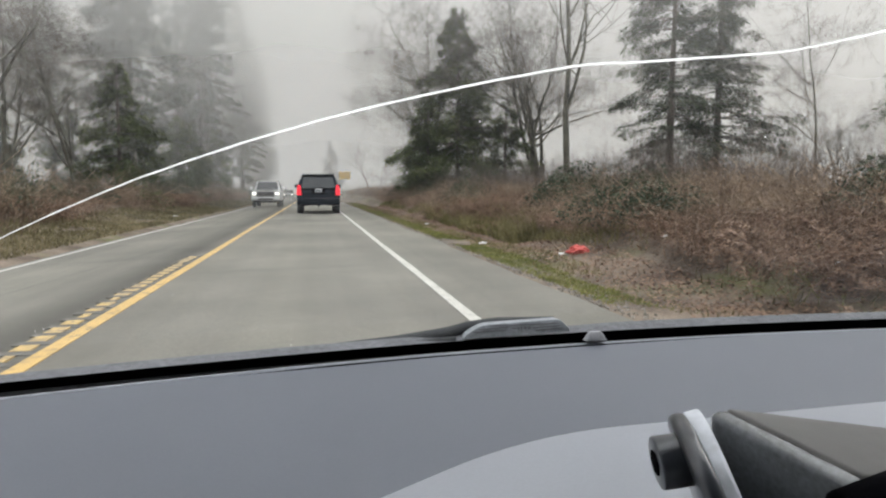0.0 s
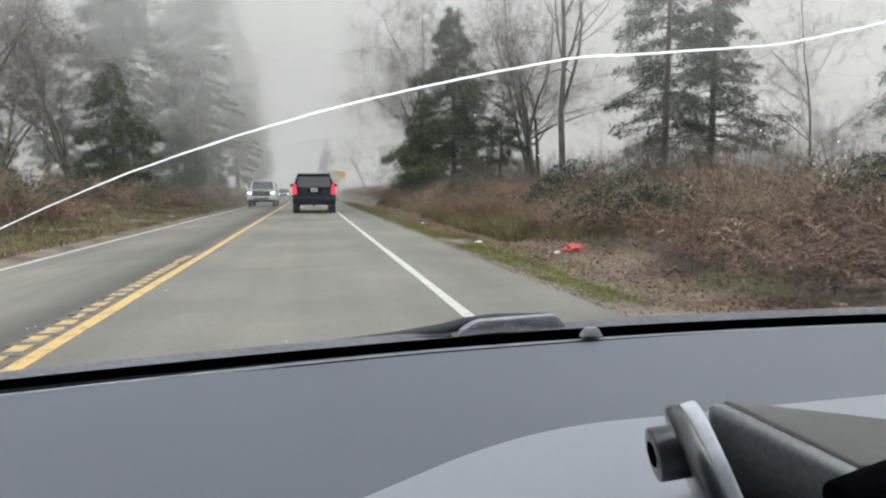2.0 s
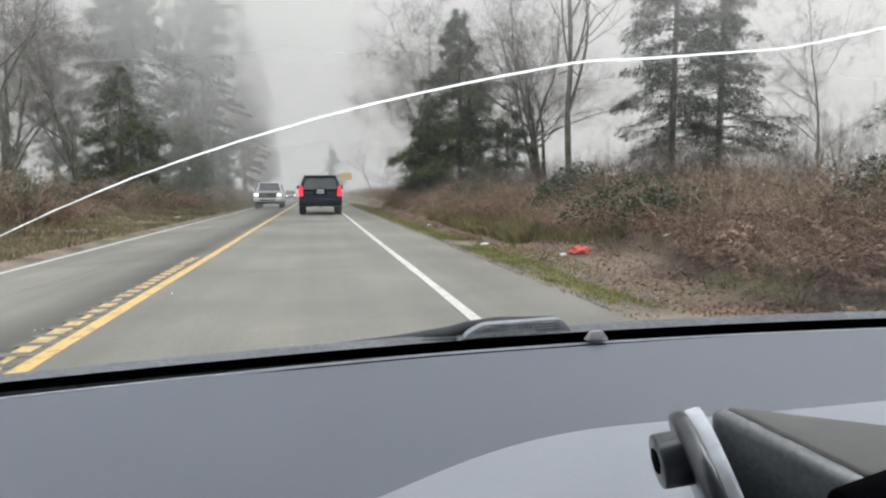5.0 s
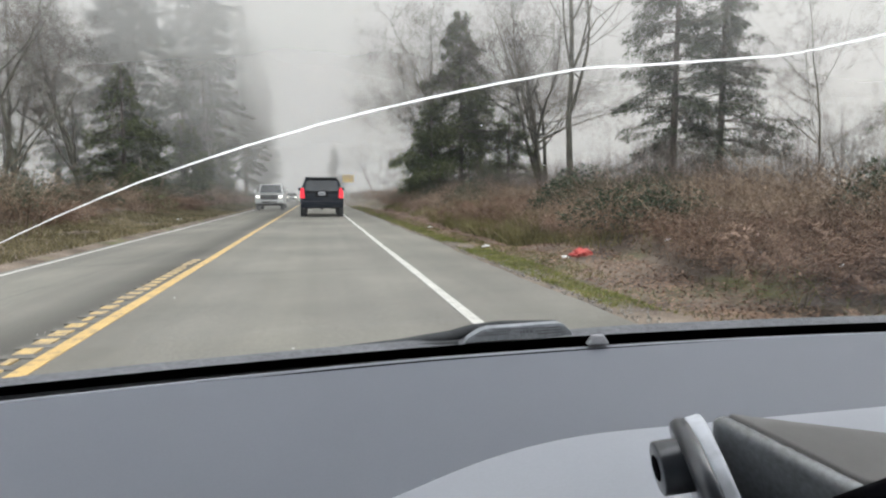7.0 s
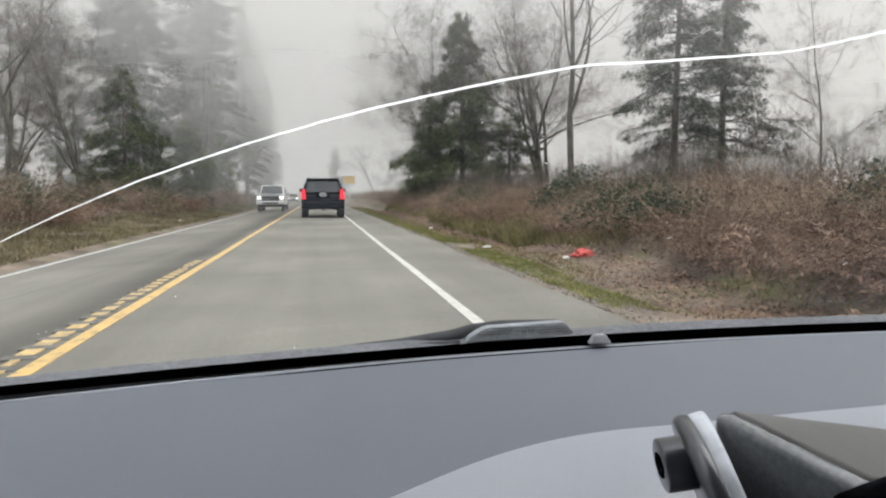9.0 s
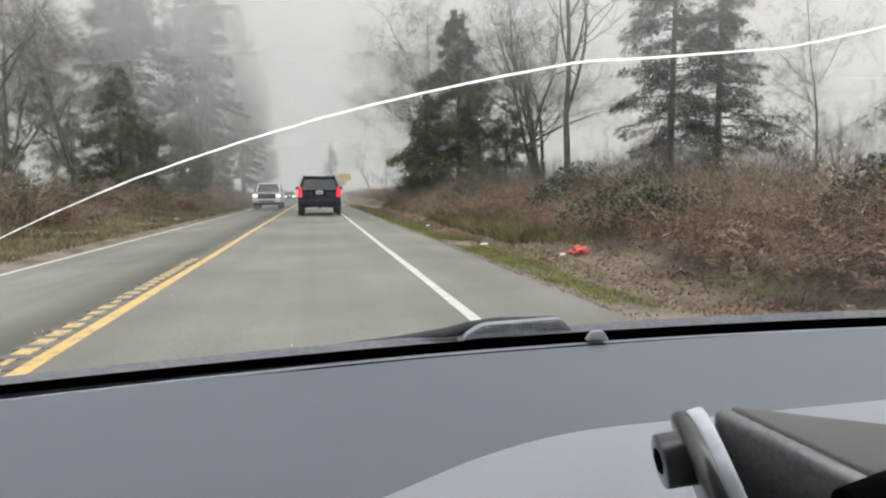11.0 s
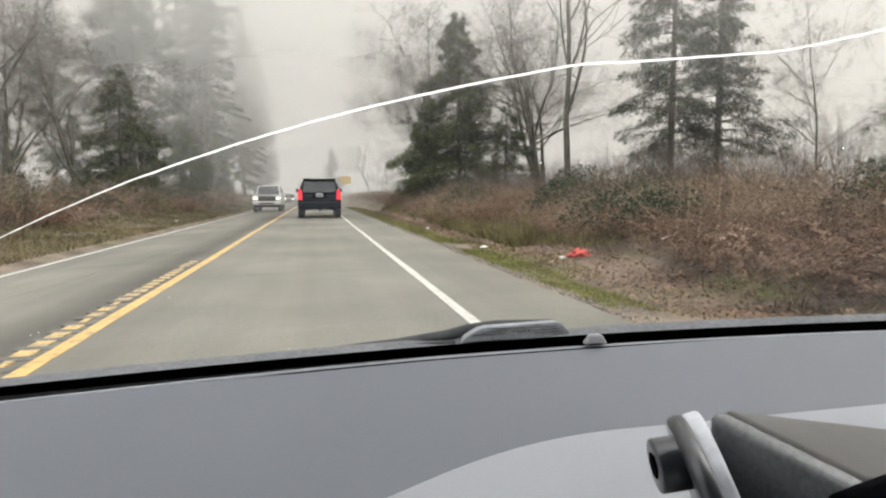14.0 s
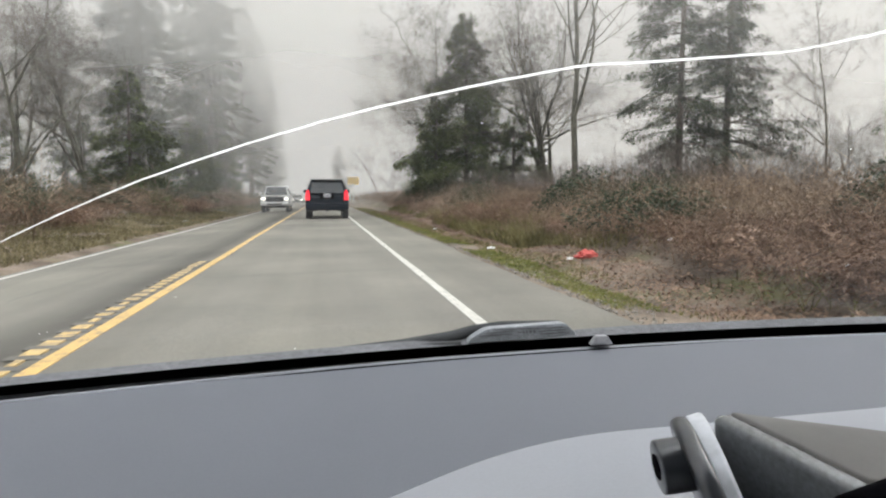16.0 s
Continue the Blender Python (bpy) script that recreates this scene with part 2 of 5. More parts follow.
TRIM = mat("grey_trim", (0.19, 0.19, 0.205), (0.22, 0.22, 0.235), rough=0.5, big=6, fine=200, bump=0.1, dist=0.0006)
COVER = mat("weathered_grey_plastic", (0.215, 0.225, 0.240), (0.275, 0.285, 0.300), rough=0.75, big=30, fine=220, bump=0.15, dist=0.0006, spec=0.25)
BLACK_TRIM = mat("black_trim", (0.0022, 0.0022, 0.0032), (0.0035, 0.0035, 0.0045), rough=0.85, big=9, fine=150, bump=0.05, dist=0.0006, spec=0.01)
RUBBER = mat("black_rubber", (0.026, 0.028, 0.030), (0.044, 0.046, 0.048), rough=0.8, big=9, fine=120, bump=0.2, dist=0.001)
COWL = mat("cowl_plastic", (0.120, 0.121, 0.128), (0.155, 0.156, 0.164), rough=0.9, spec=0.08, big=8, fine=120, bump=0.2, dist=0.001)
HEADLINER = mat("headliner", (0.20, 0.20, 0.20), (0.26, 0.26, 0.255), rough=0.95, big=3, fine=200, bump=0.2, dist=0.001)
ALUMINIUM = mat("brushed_aluminium", (0.50, 0.52, 0.56), (0.58, 0.60, 0.64), rough=0.55, big=5, fine=90, bump=0.03, dist=0.0005, metal=0.05)
GUNMETAL = mat("gunmetal_paint", (0.016, 0.018, 0.023), (0.026, 0.029, 0.035), rough=0.30, coat=0.35, big=7, fine=160, bump=0.05, dist=0.0005, spec=0.5)
ARM_PAINT = mat("grey_arm_paint", (0.086, 0.092, 0.098), (0.106, 0.112, 0.118), rough=0.26, big=8, fine=300, bump=0.01, dist=0.0003, spec=1.0, coat=1.0)
ARM_PAD = mat("warm_grey_pad", (0.135, 0.131, 0.127), (0.165, 0.160, 0.154), rough=0.75, big=20, fine=900, grain=0.03, bump=0.02, dist=0.0004, spec=0.25)
BLACK_PAINT = mat("black_car_paint", (0.003, 0.006, 0.012), (0.005, 0.009, 0.016), rough=0.35, big=1.2, fine=30, bump=0.0, coat=0.0, spec=0.18)
WHITE_CAR = mat("white_car_paint", (0.42, 0.42, 0.41), (0.48, 0.48, 0.47), rough=0.4, big=1.2, fine=30, bump=0.0, coat=0.3)
GREY_PAINT = mat("grey_car_paint", (0.17, 0.18, 0.19), (0.22, 0.23, 0.24), rough=0.3, big=1.2, fine=30, bump=0.0, coat=0.5)
DARK_GLASS = mat("tinted_glass", (0.010, 0.012, 0.014), (0.015, 0.017, 0.019), rough=0.12, big=1, fine=5, bump=0.0, spec=0.35)
REAR_GLASS = mat("rear_window_glass", (0.016, 0.019, 0.022), (0.022, 0.025, 0.028), rough=0.18, big=1, fine=5, bump=0.0, spec=0.6)
CHROME = mat("chrome", (0.55, 0.55, 0.56), (0.65, 0.65, 0.66), rough=0.15, big=3, fine=40, bump=0.0, metal=1.0)
PLATE = mat("white_plate", (0.40, 0.41, 0.43), (0.48, 0.49, 0.50), rough=0.4, big=5, fine=40, bump=0.0)
TAIL_RED = glow("tail_lamp_red", (0.85, 0.03, 0.05), 0.5)
HEAD_WHITE = glow("headlamp_white", (1.0, 0.95, 0.85), 2.2)
SIGN_YELLOW = mat("sign_yellow", (0.72, 0.44, 0.02), (0.80, 0.50, 0.03), rough=0.5, big=4, fine=40, bump=0.0)
STEEL_POST = mat("galvanised_post", (0.28, 0.28, 0.28), (0.38, 0.38, 0.38), rough=0.6, big=4, fine=60, bump=0.1)
PAPER = mat("white_litter", (0.62, 0.62, 0.60), (0.78, 0.78, 0.76), rough=0.8, big=9, fine=60, bump=0.3)
RED_CLOTH = mat("red_cloth", (0.44, 0.07, 0.06), (0.58, 0.13, 0.11), rough=0.85, big=9, fine=80, bump=0.4)
PANE = glass("windscreen_glass", ior=1.15)
CRACK = bpy.data.materials.new("crack_edge")
CRACK.use_nodes = True
_n, _l = CRACK.node_tree.nodes, CRACK.node_tree.links
_t, _d, _m = _n.new("ShaderNodeBsdfTranslucent"), _n.new("ShaderNodeBsdfDiffuse"), _n.new("ShaderNodeMixShader")
_t.inputs["Color"].default_value = _d.inputs["Color"].default_value = (0.97, 0.97, 0.97, 1)
_m.inputs["Fac"].default_value = 0.08
_l.new(_t.outputs[0], _m.inputs[1])
_l.new(_d.outputs[0], _m.inputs[2])
_l.new(_m.outputs[0], _n["Material Output"].inputs["Surface"])


# ---- mesh helpers ----
def part(name, bm, material, parent=None, label="", smooth=False):
    me = bpy.data.meshes.new(name)
    bm.to_mesh(me)
    bm.free()
    return mesh_part(name, me, material, parent, label, smooth)


def mesh_part(name, me, material, parent=None, label="", smooth=False):
    me.materials.append(material)
    if smooth:
        me.polygons.foreach_set("use_smooth", [True] * len(me.polygons))
    ob = new(name, me)
    if parent is not None:
        ob.parent = parent
    if label:
        tagged(ob, label)
    return ob


def thing(name, label, category, group="", kind="", at=(0, 0, 0), turn=0.0):
    ob = new(name)
    ob.empty_display_size = 0.1
    ob.matrix_basis = pose(*at, 0, 0, turn)
    return tagged(ob, label, category, group, kind)


class Pile:
    """Collects vertices and faces for one mesh."""

    def __init__(self):
        self.v, self.f, self.n = [], [], 0

    def add(self, verts, faces):
        verts = np.asarray(verts, float).reshape(-1, 3)
        self.f.extend(tuple(i + self.n for i in f) for f in faces)
        self.v.append(verts)
        self.n += len(verts)

    def tube(self, pts, radii, sides=5, cap=False):
        pts = np.asarray(pts, float)
        k = len(pts)
        d = np.gradient(pts, axis=0)
        d /= np.linalg.norm(d, axis=1)[:, None] + 1e-9
        ref = np.array((0.0, 0.0, 1.0)) if abs(d[0][2]) < 0.9 else np.array((1.0, 0.0, 0.0))
        a = np.cross(d, ref)
        a /= np.linalg.norm(a, axis=1)[:, None] + 1e-9
        b = np.cross(d, a)
        ang = np.arange(sides) * 2 * math.pi / sides
        r = np.asarray(radii, float).reshape(-1, 1, 1) * np.ones((k, 1, 1))
        ring = pts[:, None, :] + r * (np.cos(ang)[None, :, None] * a[:, None, :] + np.sin(ang)[None, :, None] * b[:, None, :])
        faces = [(i * sides + j, i * sides + (j + 1) % sides, (i + 1) * sides + (j + 1) % sides, (i + 1) * sides + j) for i in range(k - 1) for j in range(sides)]
        if cap:
            faces += [tuple(range(sides))[::-1], tuple(range((k - 1) * sides, k * sides))]
        self.add(ring.reshape(-1, 3), faces)

    def mesh(self, name):
        me = bpy.data.meshes.new(name)
        me.from_pydata(np.concatenate(self.v).tolist() if self.v else [], [], self.f)
        return me


def box_bm(size, at=(0, 0, 0), bevel=0.0, seg=2, turn=None, taper=None):
    bm = bmesh.new()
    bmesh.ops.create_cube(bm, size=1.0)
    for v in bm.verts:
        v.co = Vector((v.co.x * size[0], v.co.y * size[1], v.co.z * size[2]))
        if taper and v.co.z > 0:
            v.co.x *= taper[0]
            v.co.y *= taper[1]
    if bevel:
        bmesh.ops.bevel(bm, geom=bm.edges[:], offset=bevel, segments=seg, profile=0.5, affect="EDGES")
    m = Matrix.Translation(at)
    if turn is not None:
        m = m @ turn
    bmesh.ops.transform(bm, matrix=m, verts=bm.verts[:])
    return bm


def cylinder_bm(radius, length, m=Matrix(), sides=24, bevel=0.0):
    bm = bmesh.new()
    bmesh.ops.create_cone(bm, cap_ends=True, segments=sides, radius1=radius, radius2=radius, depth=length)
    if bevel:
        rim = [e for e in bm.edges if len(e.link_faces) == 2 and any(len(f.verts) > 4 for f in e.link_faces)]
        bmesh.ops.bevel(bm, geom=rim, offset=bevel, segments=2, profile=0.5, affect="EDGES")
    bmesh.ops.transform(bm, matrix=m, verts=bm.verts[:])
    return bm


def join_bm(*bms):
    out = bmesh.new()
    for b in bms:
        me = bpy.data.meshes.new("joined")
        b.to_mesh(me)
        b.free()
        out.from_mesh(me)
        bpy.data.meshes.remove(me)
    return out


def prism_bm(outline, lo, hi, axis="x", bevel=0.0):
    """A solid with the given outline in the plane across the axis, from lo to hi along it."""
    bm = bmesh.new()

    def place(p, h):
        return {"x": (h, p[0], p[1]), "y": (p[0], h, p[1]), "z": (p[0], p[1], h)}[axis]

    a = [bm.verts.new(place(p, lo)) for p in outline]
    b = [bm.verts.new(place(p, hi)) for p in outline]
    k = len(outline)
    bm.faces.new(a)
    bm.faces.new(b[::-1])
    for i in range(k):
        bm.faces.new((a[i], b[i], b[(i + 1) % k], a[(i + 1) % k]))
    bmesh.ops.recalc_face_normals(bm, faces=bm.faces[:])
    if bevel:
        bmesh.ops.bevel(bm, geom=bm.edges[:], offset=bevel, segments=2, profile=0.5, affect="EDGES")
    return bm


def grid_bm(xs, ys, fn, thick=0.0):
    bm = bmesh.new()
    rows = [[bm.verts.new((*fn(x, y),)) for x in xs] for y in ys]
    for j in range(len(ys) - 1):
        for i in range(len(xs) - 1):
            bm.faces.new((rows[j][i], rows[j][i + 1], rows[j + 1][i + 1], rows[j + 1][i]))
    if thick:
        low = [[bm.verts.new(v.co - Vector((0, 0, thick))) for v in r] for r in rows]
        for j in range(len(ys) - 1):
            for i in range(len(xs) - 1):
                bm.faces.new((low[j][i], low[j + 1][i], low[j + 1][i + 1], low[j][i + 1]))
        for a, b in ((rows, low),):
            for i in range(len(xs) - 1):
                bm.faces.new((a[0][i], b[0][i], b[0][i + 1], a[0][i + 1]))
                bm.faces.new((a[-1][i], a[-1][i + 1], b[-1][i + 1], b[-1][i]))
            for j in range(len(ys) - 1):
                bm.faces.new((a[j][0], a[j + 1][0], b[j + 1][0], b[j][0]))
                bm.faces.new((a[j][-1], b[j][-1], b[j + 1][-1], a[j + 1][-1]))
    return bm


# ---- the lie of the land: a road running along y, banked, with a brushy bank on its right ----
YELLOW_X, WHITE_X, LEFT_X = -1.83, 1.34, -5.0
ROAD_L, ROAD_R = -5.25, 2.66


def land(x, y):
    pts = ((-60, 1.0), (-20, 0.75), (-9.5, 0.45), (-7.4, 0.06), (-6.2, -0.12), (-5.3, -0.20), (-1.95, 0.0), (2.66, 0.0), (3.2, -0.05), (4.2, 0.03), (4.75, 0.10), (5.05, 0.36), (5.6, 0.45), (7.2, 0.74), (12, 0.95), (60, 1.5))
    for (x0, z0), (x1, z1) in zip(pts, pts[1:]):
        if x <= x1:
            k = min(1, max(0, (x - x0) / (x1 - x0)))
            return z0 + (z1 - z0) * k
    return pts[-1][1]


def rough_land(x, y):
    z = land(x, y)
    off = max(0.0, min(1.0, max(-5.6 - x, x - 3.0) / 1.5))
    return z + off * (0.22 * noise.noise((x * 0.35, y * 0.22, 0.0)) + 0.07 * noise.noise((x * 1.3, y * 1.1, 3.0)))


def spread_steps(stops):
    out = []
    for a, b, s in stops:
        k = max(1, round((b - a) / s))
        out += [a + (b - a) * i / k for i in range(k)]
    return out + [stops[-1][1]]


gx = spread_steps(((-3000, -60, 700), (-60, -12, 4), (-12, -5.25, 0.35), (-5.25, 2.66, 1.3), (2.66, 9, 0.22), (9, 60, 3), (60, 3000, 700)))
gy = spread_steps(((-3000, -40, 700), (-40, 0, 4), (0, 30, 0.4), (30, 90, 1.5), (90, 260, 10), (260, 3000, 600)))
tagged(part("ground", grid_bm(gx, gy, lambda x, y: (x, y, rough_land(x, y) - (0.06 if ROAD_L - 0.01 < x < ROAD_R + 0.01 else 0.0))), SOIL, smooth=True), "brown soil and moss verge climbing to a low bank", "ground", kind="structure")
rx = spread_steps(((ROAD_L, YELLOW_X, 0.55), (YELLOW_X, ROAD_R, 0.76)))


def worn_edge(x, y):
    if abs(x - ROAD_R) < 0.01:
        x += 0.10 * noise.noise((0.7, y * 0.5, 1.0)) + 0.04 * noise.noise((2.7, y * 2.1, 1.0))
    if abs(x - ROAD_L) < 0.01:
        x += 0.06 * noise.noise((5.7, y * 0.6, 1.0))
    return x, y, land(min(max(x, ROAD_L), ROAD_R), y) + 0.012


ry = spread_steps(((-60, 0, 10), (0, 40, 0.5), (40, 90, 2), (90, 200, 20), (200, 1500, 400)))
road = tagged(part("road", grid_bm(rx, ry, worn_edge, 0.07), ASPHALT, smooth=False), "worn grey asphalt two-lane road with tyre-darkened bands", "road", kind="structure")


def line(name, x, width, y0, y1, material, label, wob=0.0):
    pile = Pile()
    ys = spread_steps(((y0, 60, 1.0), (60, y1, 20))) if y1 > 60 else spread_steps(((y0, y1, 0.5),))
    va = []
    for y in ys:
        dx = wob * noise.noise((x, y * 0.13, 5.0))
        e = 0.010 * noise.noise((x, y * 3.0, 9.0))
        for s, dz in ((-1, -0.003), (-1, 0.005), (1, 0.005), (1, -0.003)):
            xx = x + dx + s * (width / 2 + e)
            va.append((xx, y, land(xx, y) + 0.012 + dz))
    pile.add(va, [(4 * i + a, 4 * i + a + 1, 4 * i + a + 5, 4 * i + a + 4) for i in range(len(ys) - 1) for a in range(3)])
    return tagged(mesh_part(name, pile.mesh(name), material), label, "road marking", kind="structure")


line("edge_line", WHITE_X, 0.105, -20, 300, WHITE_PAINT, "worn white edge line painted on the asphalt", 0.02)
line("edge_line", LEFT_X, 0.12, -20, 300, WHITE_PAINT, "worn white edge line along the far lane", 0.03)
line("centre_line", YELLOW_X, 0.12, -20, 300, YELLOW_PAINT, "solid yellow centre line with scuffed edges", 0.02)

# rumble strip between the two centre lines, with the second line's paint left on its ridges
teeth, grooves = Pile(), Pile()
for i in range(105):
    y = -20.0 + i * 0.30
    w = 0.13 + 0.03 * noise.noise((1.0, y, 2.0))
    x0 = YELLOW_X - 0.21 + 0.03 * noise.noise((4.0, y * 0.9, 2.0))
    z0 = land(x0, y) + 0.012
    if noise.noise((6.0, y * 1.7, 3.0)) < -0.12:
        w *= 0.45
    box = [(x0 + sx * w / 2, y + sy * (0.095 + 0.03 * noise.noise((8.0, y * 2.3, 3.0))), z0 + sz) for sz in (-0.004, 0.008) for sx, sy in ((-1, -1), (1, -1), (1, 1), (-1, 1))]
    teeth.add(box, [(0, 1, 5, 4), (1, 2, 6, 5), (2, 3, 7, 6), (3, 0, 4, 7), (4, 5, 6, 7)])
    xg = YELLOW_X - 0.17
    box = [(xg + sx * 0.16, y + 0.15 + sy * 0.06, land(xg, y) + 0.012 + sz) for sz in (-0.004, 0.004) for sx, sy in ((-1, -1), (1, -1), (1, 1), (-1, 1))]
    grooves.add(box, [(0, 1, 5, 4), (1, 2, 6, 5), (2, 3, 7, 6), (3, 0, 4, 7), (4, 5, 6, 7)])
tagged(mesh_part("centre_line_ridges", teeth.mesh("ridges"), WORN_YELLOW), "broken yellow paint on rumble strip ridges", "road marking", kind="stuff")
tagged(mesh_part("rumble_strip", grooves.mesh("grooves"), GROOVE), "dark milled rumble strip grooves in the asphalt", "rumble strip", kind="stuff")

# fine sealed cracks wandering over the asphalt
seals = Pile()
for k, (x0, y0, dx, dy, steps) in enumerate(((-1.6, 9.0, 0.11, 0.02, 26), (-4.8, 12.0, 0.11, -0.03, 26), (-0.9, 15.5, 0.10, 0.05, 22), (-1.4, 21.0, 0.13, 0.0, 24), (-3.6, 8.0, 0.02, 0.2, 34))):
    vv = []
    for i in range(steps):
        x = x0 + dx * i + 0.07 * noise.noise((i * 0.35, k, 0.0))
        y = y0 + dy * i + 0.12 * noise.noise((i * 0.35, k, 8.0))
        w = 0.006 + 0.005 * noise.noise((i * 0.8, k, 4.0))
        ax, ay = (0, 1) if abs(dx) > abs(dy) else (1, 0)
        for s in (-1, 1):
            vv.append((x + s * w * ax, y + s * w * 1.6 * ay, land(x, y) + 0.0145))
    seals.add(vv, [(2 * i, 2 * i + 1, 2 * i + 3, 2 * i + 2) for i in range(steps - 1)])
tagged(mesh_part("sealed_cracks", seals.mesh("cracks"), TAR), "thin dark sealed cracks in the asphalt", "road crack", kind="stuff")

# ---- fog ----
for i, (y, thin, thick, top, low) in enumerate(((24.0, 0.012, 0.30, 17.0, 1.8), (45.0, 0.08, 0.42, 21.0, -2.0), (62.0, 0.13, 0.38, 26.0, -2.0), (84.5, 0.20, 0.5, 28.0, -2.0), (116.0, 0.30, 0.6, 30.0, -2.0), (170.0, 0.42, 0.7, 30.0, -2.0))):
    bm = grid_bm([-260, 260], [-2, 160], lambda a, b: (a, y, b))
    tagged(part("fog_bank", bm, fog_mat("fog_" + "abcdef"[i], thin, thick, top, low)), "thin pale grey winter fog drifting over the road", "fog", kind="stuff")


# ---- the car that carries the view: dashboard, windscreen, wiper ----
def sill(x):
    """Where the dashboard meets the windscreen, in y."""
    return 0.858 - 0.105 * (x - 0.6) ** 2


SLOPE = 1 / math.tan(radians(40))


def screen(x, z):
    return x, sill(x) + 0.022 - (z - 0.912) * SLOPE, z


CAR_L, CAR_R = -0.52, 1.22
own_car = thing("car", "car interior with grey vinyl dashboard and cracked windscreen", "car")


def smoothstep(a, b, x):
    k = max(0.0, min(1.0, (x - a) / (b - a)))
    return k * k * (3 - 2 * k)


def edge_z(x):
    return 0.8965 - 0.009 * max(0.0, 0.15 - x)


def dash_top(x, y):
    fall = sill(x) - y
    return x, y, edge_z(x) - 0.13 * fall - 0.04 * fall * fall


def pad_edge(x):
    """The far rim of the raised pad, in y."""
    a, b = 0.486 + 0.035 * (x - 0.3), 0.395 + 0.72 * (x - 0.048)
    h = max(0.0, min(1.0, 0.5 + 0.5 * (b - a) / 0.06))
    return b * (1 - h) + a * h - 0.06 * h * (1 - h)


dx_ = [CAR_L + (CAR_R - CAR_L) * i / 120 for i in range(121)]
dy_ = [i / 50 for i in range(51)]
bm = bmesh.new()
rows_ = [[bm.verts.new(dash_top(x, 0.12 + (sill(x) - 0.12) * k)) for x in dx_] for k in dy_]
for j in range(len(dy_) - 1):
    for i in range(len(dx_) - 1):
        bm.faces.new((rows_[j][i], rows_[j][i + 1], rows_[j + 1][i + 1], rows_[j + 1][i]))
# rolled front edge and a front face down to the knees
front = [rows_[0]] + [[bm.verts.new((x, 0.12 - 0.03 * math.sin(a), dash_top(x, 0.12)[2] - 0.03 * (1 - math.cos(a)) - d)) for x in dx_] for a, d in ((0.5, 0), (1.0, 0), (1.57, 0), (1.57, 0.35))]
for a, b in zip(front, front[1:]):
    for i in range(len(dx_) - 1):
        bm.faces.new((b[i], b[i + 1], a[i + 1], a[i]))
dashboard = part("dashboard", bm, DASH, own_car, "grey vinyl dashboard top", smooth=True)
# raised pad: the brighter light on it is put into its vinyl colour
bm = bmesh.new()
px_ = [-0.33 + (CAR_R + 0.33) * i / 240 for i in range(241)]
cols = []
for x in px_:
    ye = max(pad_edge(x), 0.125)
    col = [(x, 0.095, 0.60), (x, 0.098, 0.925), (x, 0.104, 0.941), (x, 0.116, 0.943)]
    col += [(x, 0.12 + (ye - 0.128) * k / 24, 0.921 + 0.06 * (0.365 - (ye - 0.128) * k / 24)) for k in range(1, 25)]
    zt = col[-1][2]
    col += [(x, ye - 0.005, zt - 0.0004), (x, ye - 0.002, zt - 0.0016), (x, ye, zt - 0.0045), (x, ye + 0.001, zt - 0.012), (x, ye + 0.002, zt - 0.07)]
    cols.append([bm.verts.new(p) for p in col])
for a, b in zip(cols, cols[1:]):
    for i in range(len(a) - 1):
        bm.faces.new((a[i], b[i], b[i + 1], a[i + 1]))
part("pad", bm, LIT_VINYL, dashboard, "raised grey vinyl pad, coloured lighter for the light on it", smooth=True)

# seam and lip along the foot of the glass
seam = Pile()
sx_ = [-0.10 + 1.2 * i / 60 for i in range(61)]
seam.tube([(x, sill(x) - 0.0095 + 0.0065 * smoothstep(0.3, 0.8, x), dash_top(x, sill(x) - 0.0095)[2] + 0.0002) for x in sx_], [0.00005 + 0.00105 * smoothstep(-0.10, 0.0, x) - 0.0006 * smoothstep(0.3, 0.8, x) for x in sx_], 6)
mesh_part("seam", seam.mesh("seam"), BLACK_TRIM, dashboard, "thin dark seam in the vinyl")
lip = Pile()
lx_ = [CAR_L + (CAR_R - CAR_L) * i / 90 for i in range(91)]
lip.tube([(x, sill(x) - 0.002, edge_z(x) - 0.0005) for x in lx_], [0.0022] * 91, 8)
# lighter colour paints the bright line of light along this edge
mesh_part("lip", lip.mesh("lip"), LIT_VINYL, dashboard, "rolled edge of the vinyl with a painted highlight", smooth=True)

# glass, 4 mm thick, with its black border
zs_ = [0.895 + 0.56 * i / 14 for i in range(15)]
gxs = [CAR_L + (CAR_R - CAR_L) * i / 40 for i in range(41)]
bm = bmesh.new()
sheet_a = [[bm.verts.new(screen(x, z)) for x in gxs] for z in zs_]
sheet_b = [[bm.verts.new(Vector(screen(x, z)) + Vector((0, 0.0031, 0.0026))) for x in gxs] for z in zs_]
for j in range(14):
    for i in range(40):
        bm.faces.new((sheet_a[j][i], sheet_a[j][i + 1], sheet_a[j + 1][i + 1], sheet_a[j + 1][i]))
        bm.faces.new((sheet_b[j][i], sheet_b[j + 1][i], sheet_b[j + 1][i + 1], sheet_b[j][i + 1]))
windscreen = part("windscreen", bm, PANE, own_car, "clear windscreen glass", smooth=True)
windscreen.visible_shadow = False
bm = grid_bm(gxs, [-0.016, -0.008, 0.0, 0.006, 0.0115], lambda x, dz: tuple(Vector(screen(x, edge_z(x) + dz * (1 + 0.15 * smoothstep(0.22, 0.36, x) * (dz > 0)))) - Vector((0, 0.002, 0.0016))))
part("black_border", bm, BLACK_TRIM, windscreen, "black enamel border of the glass")

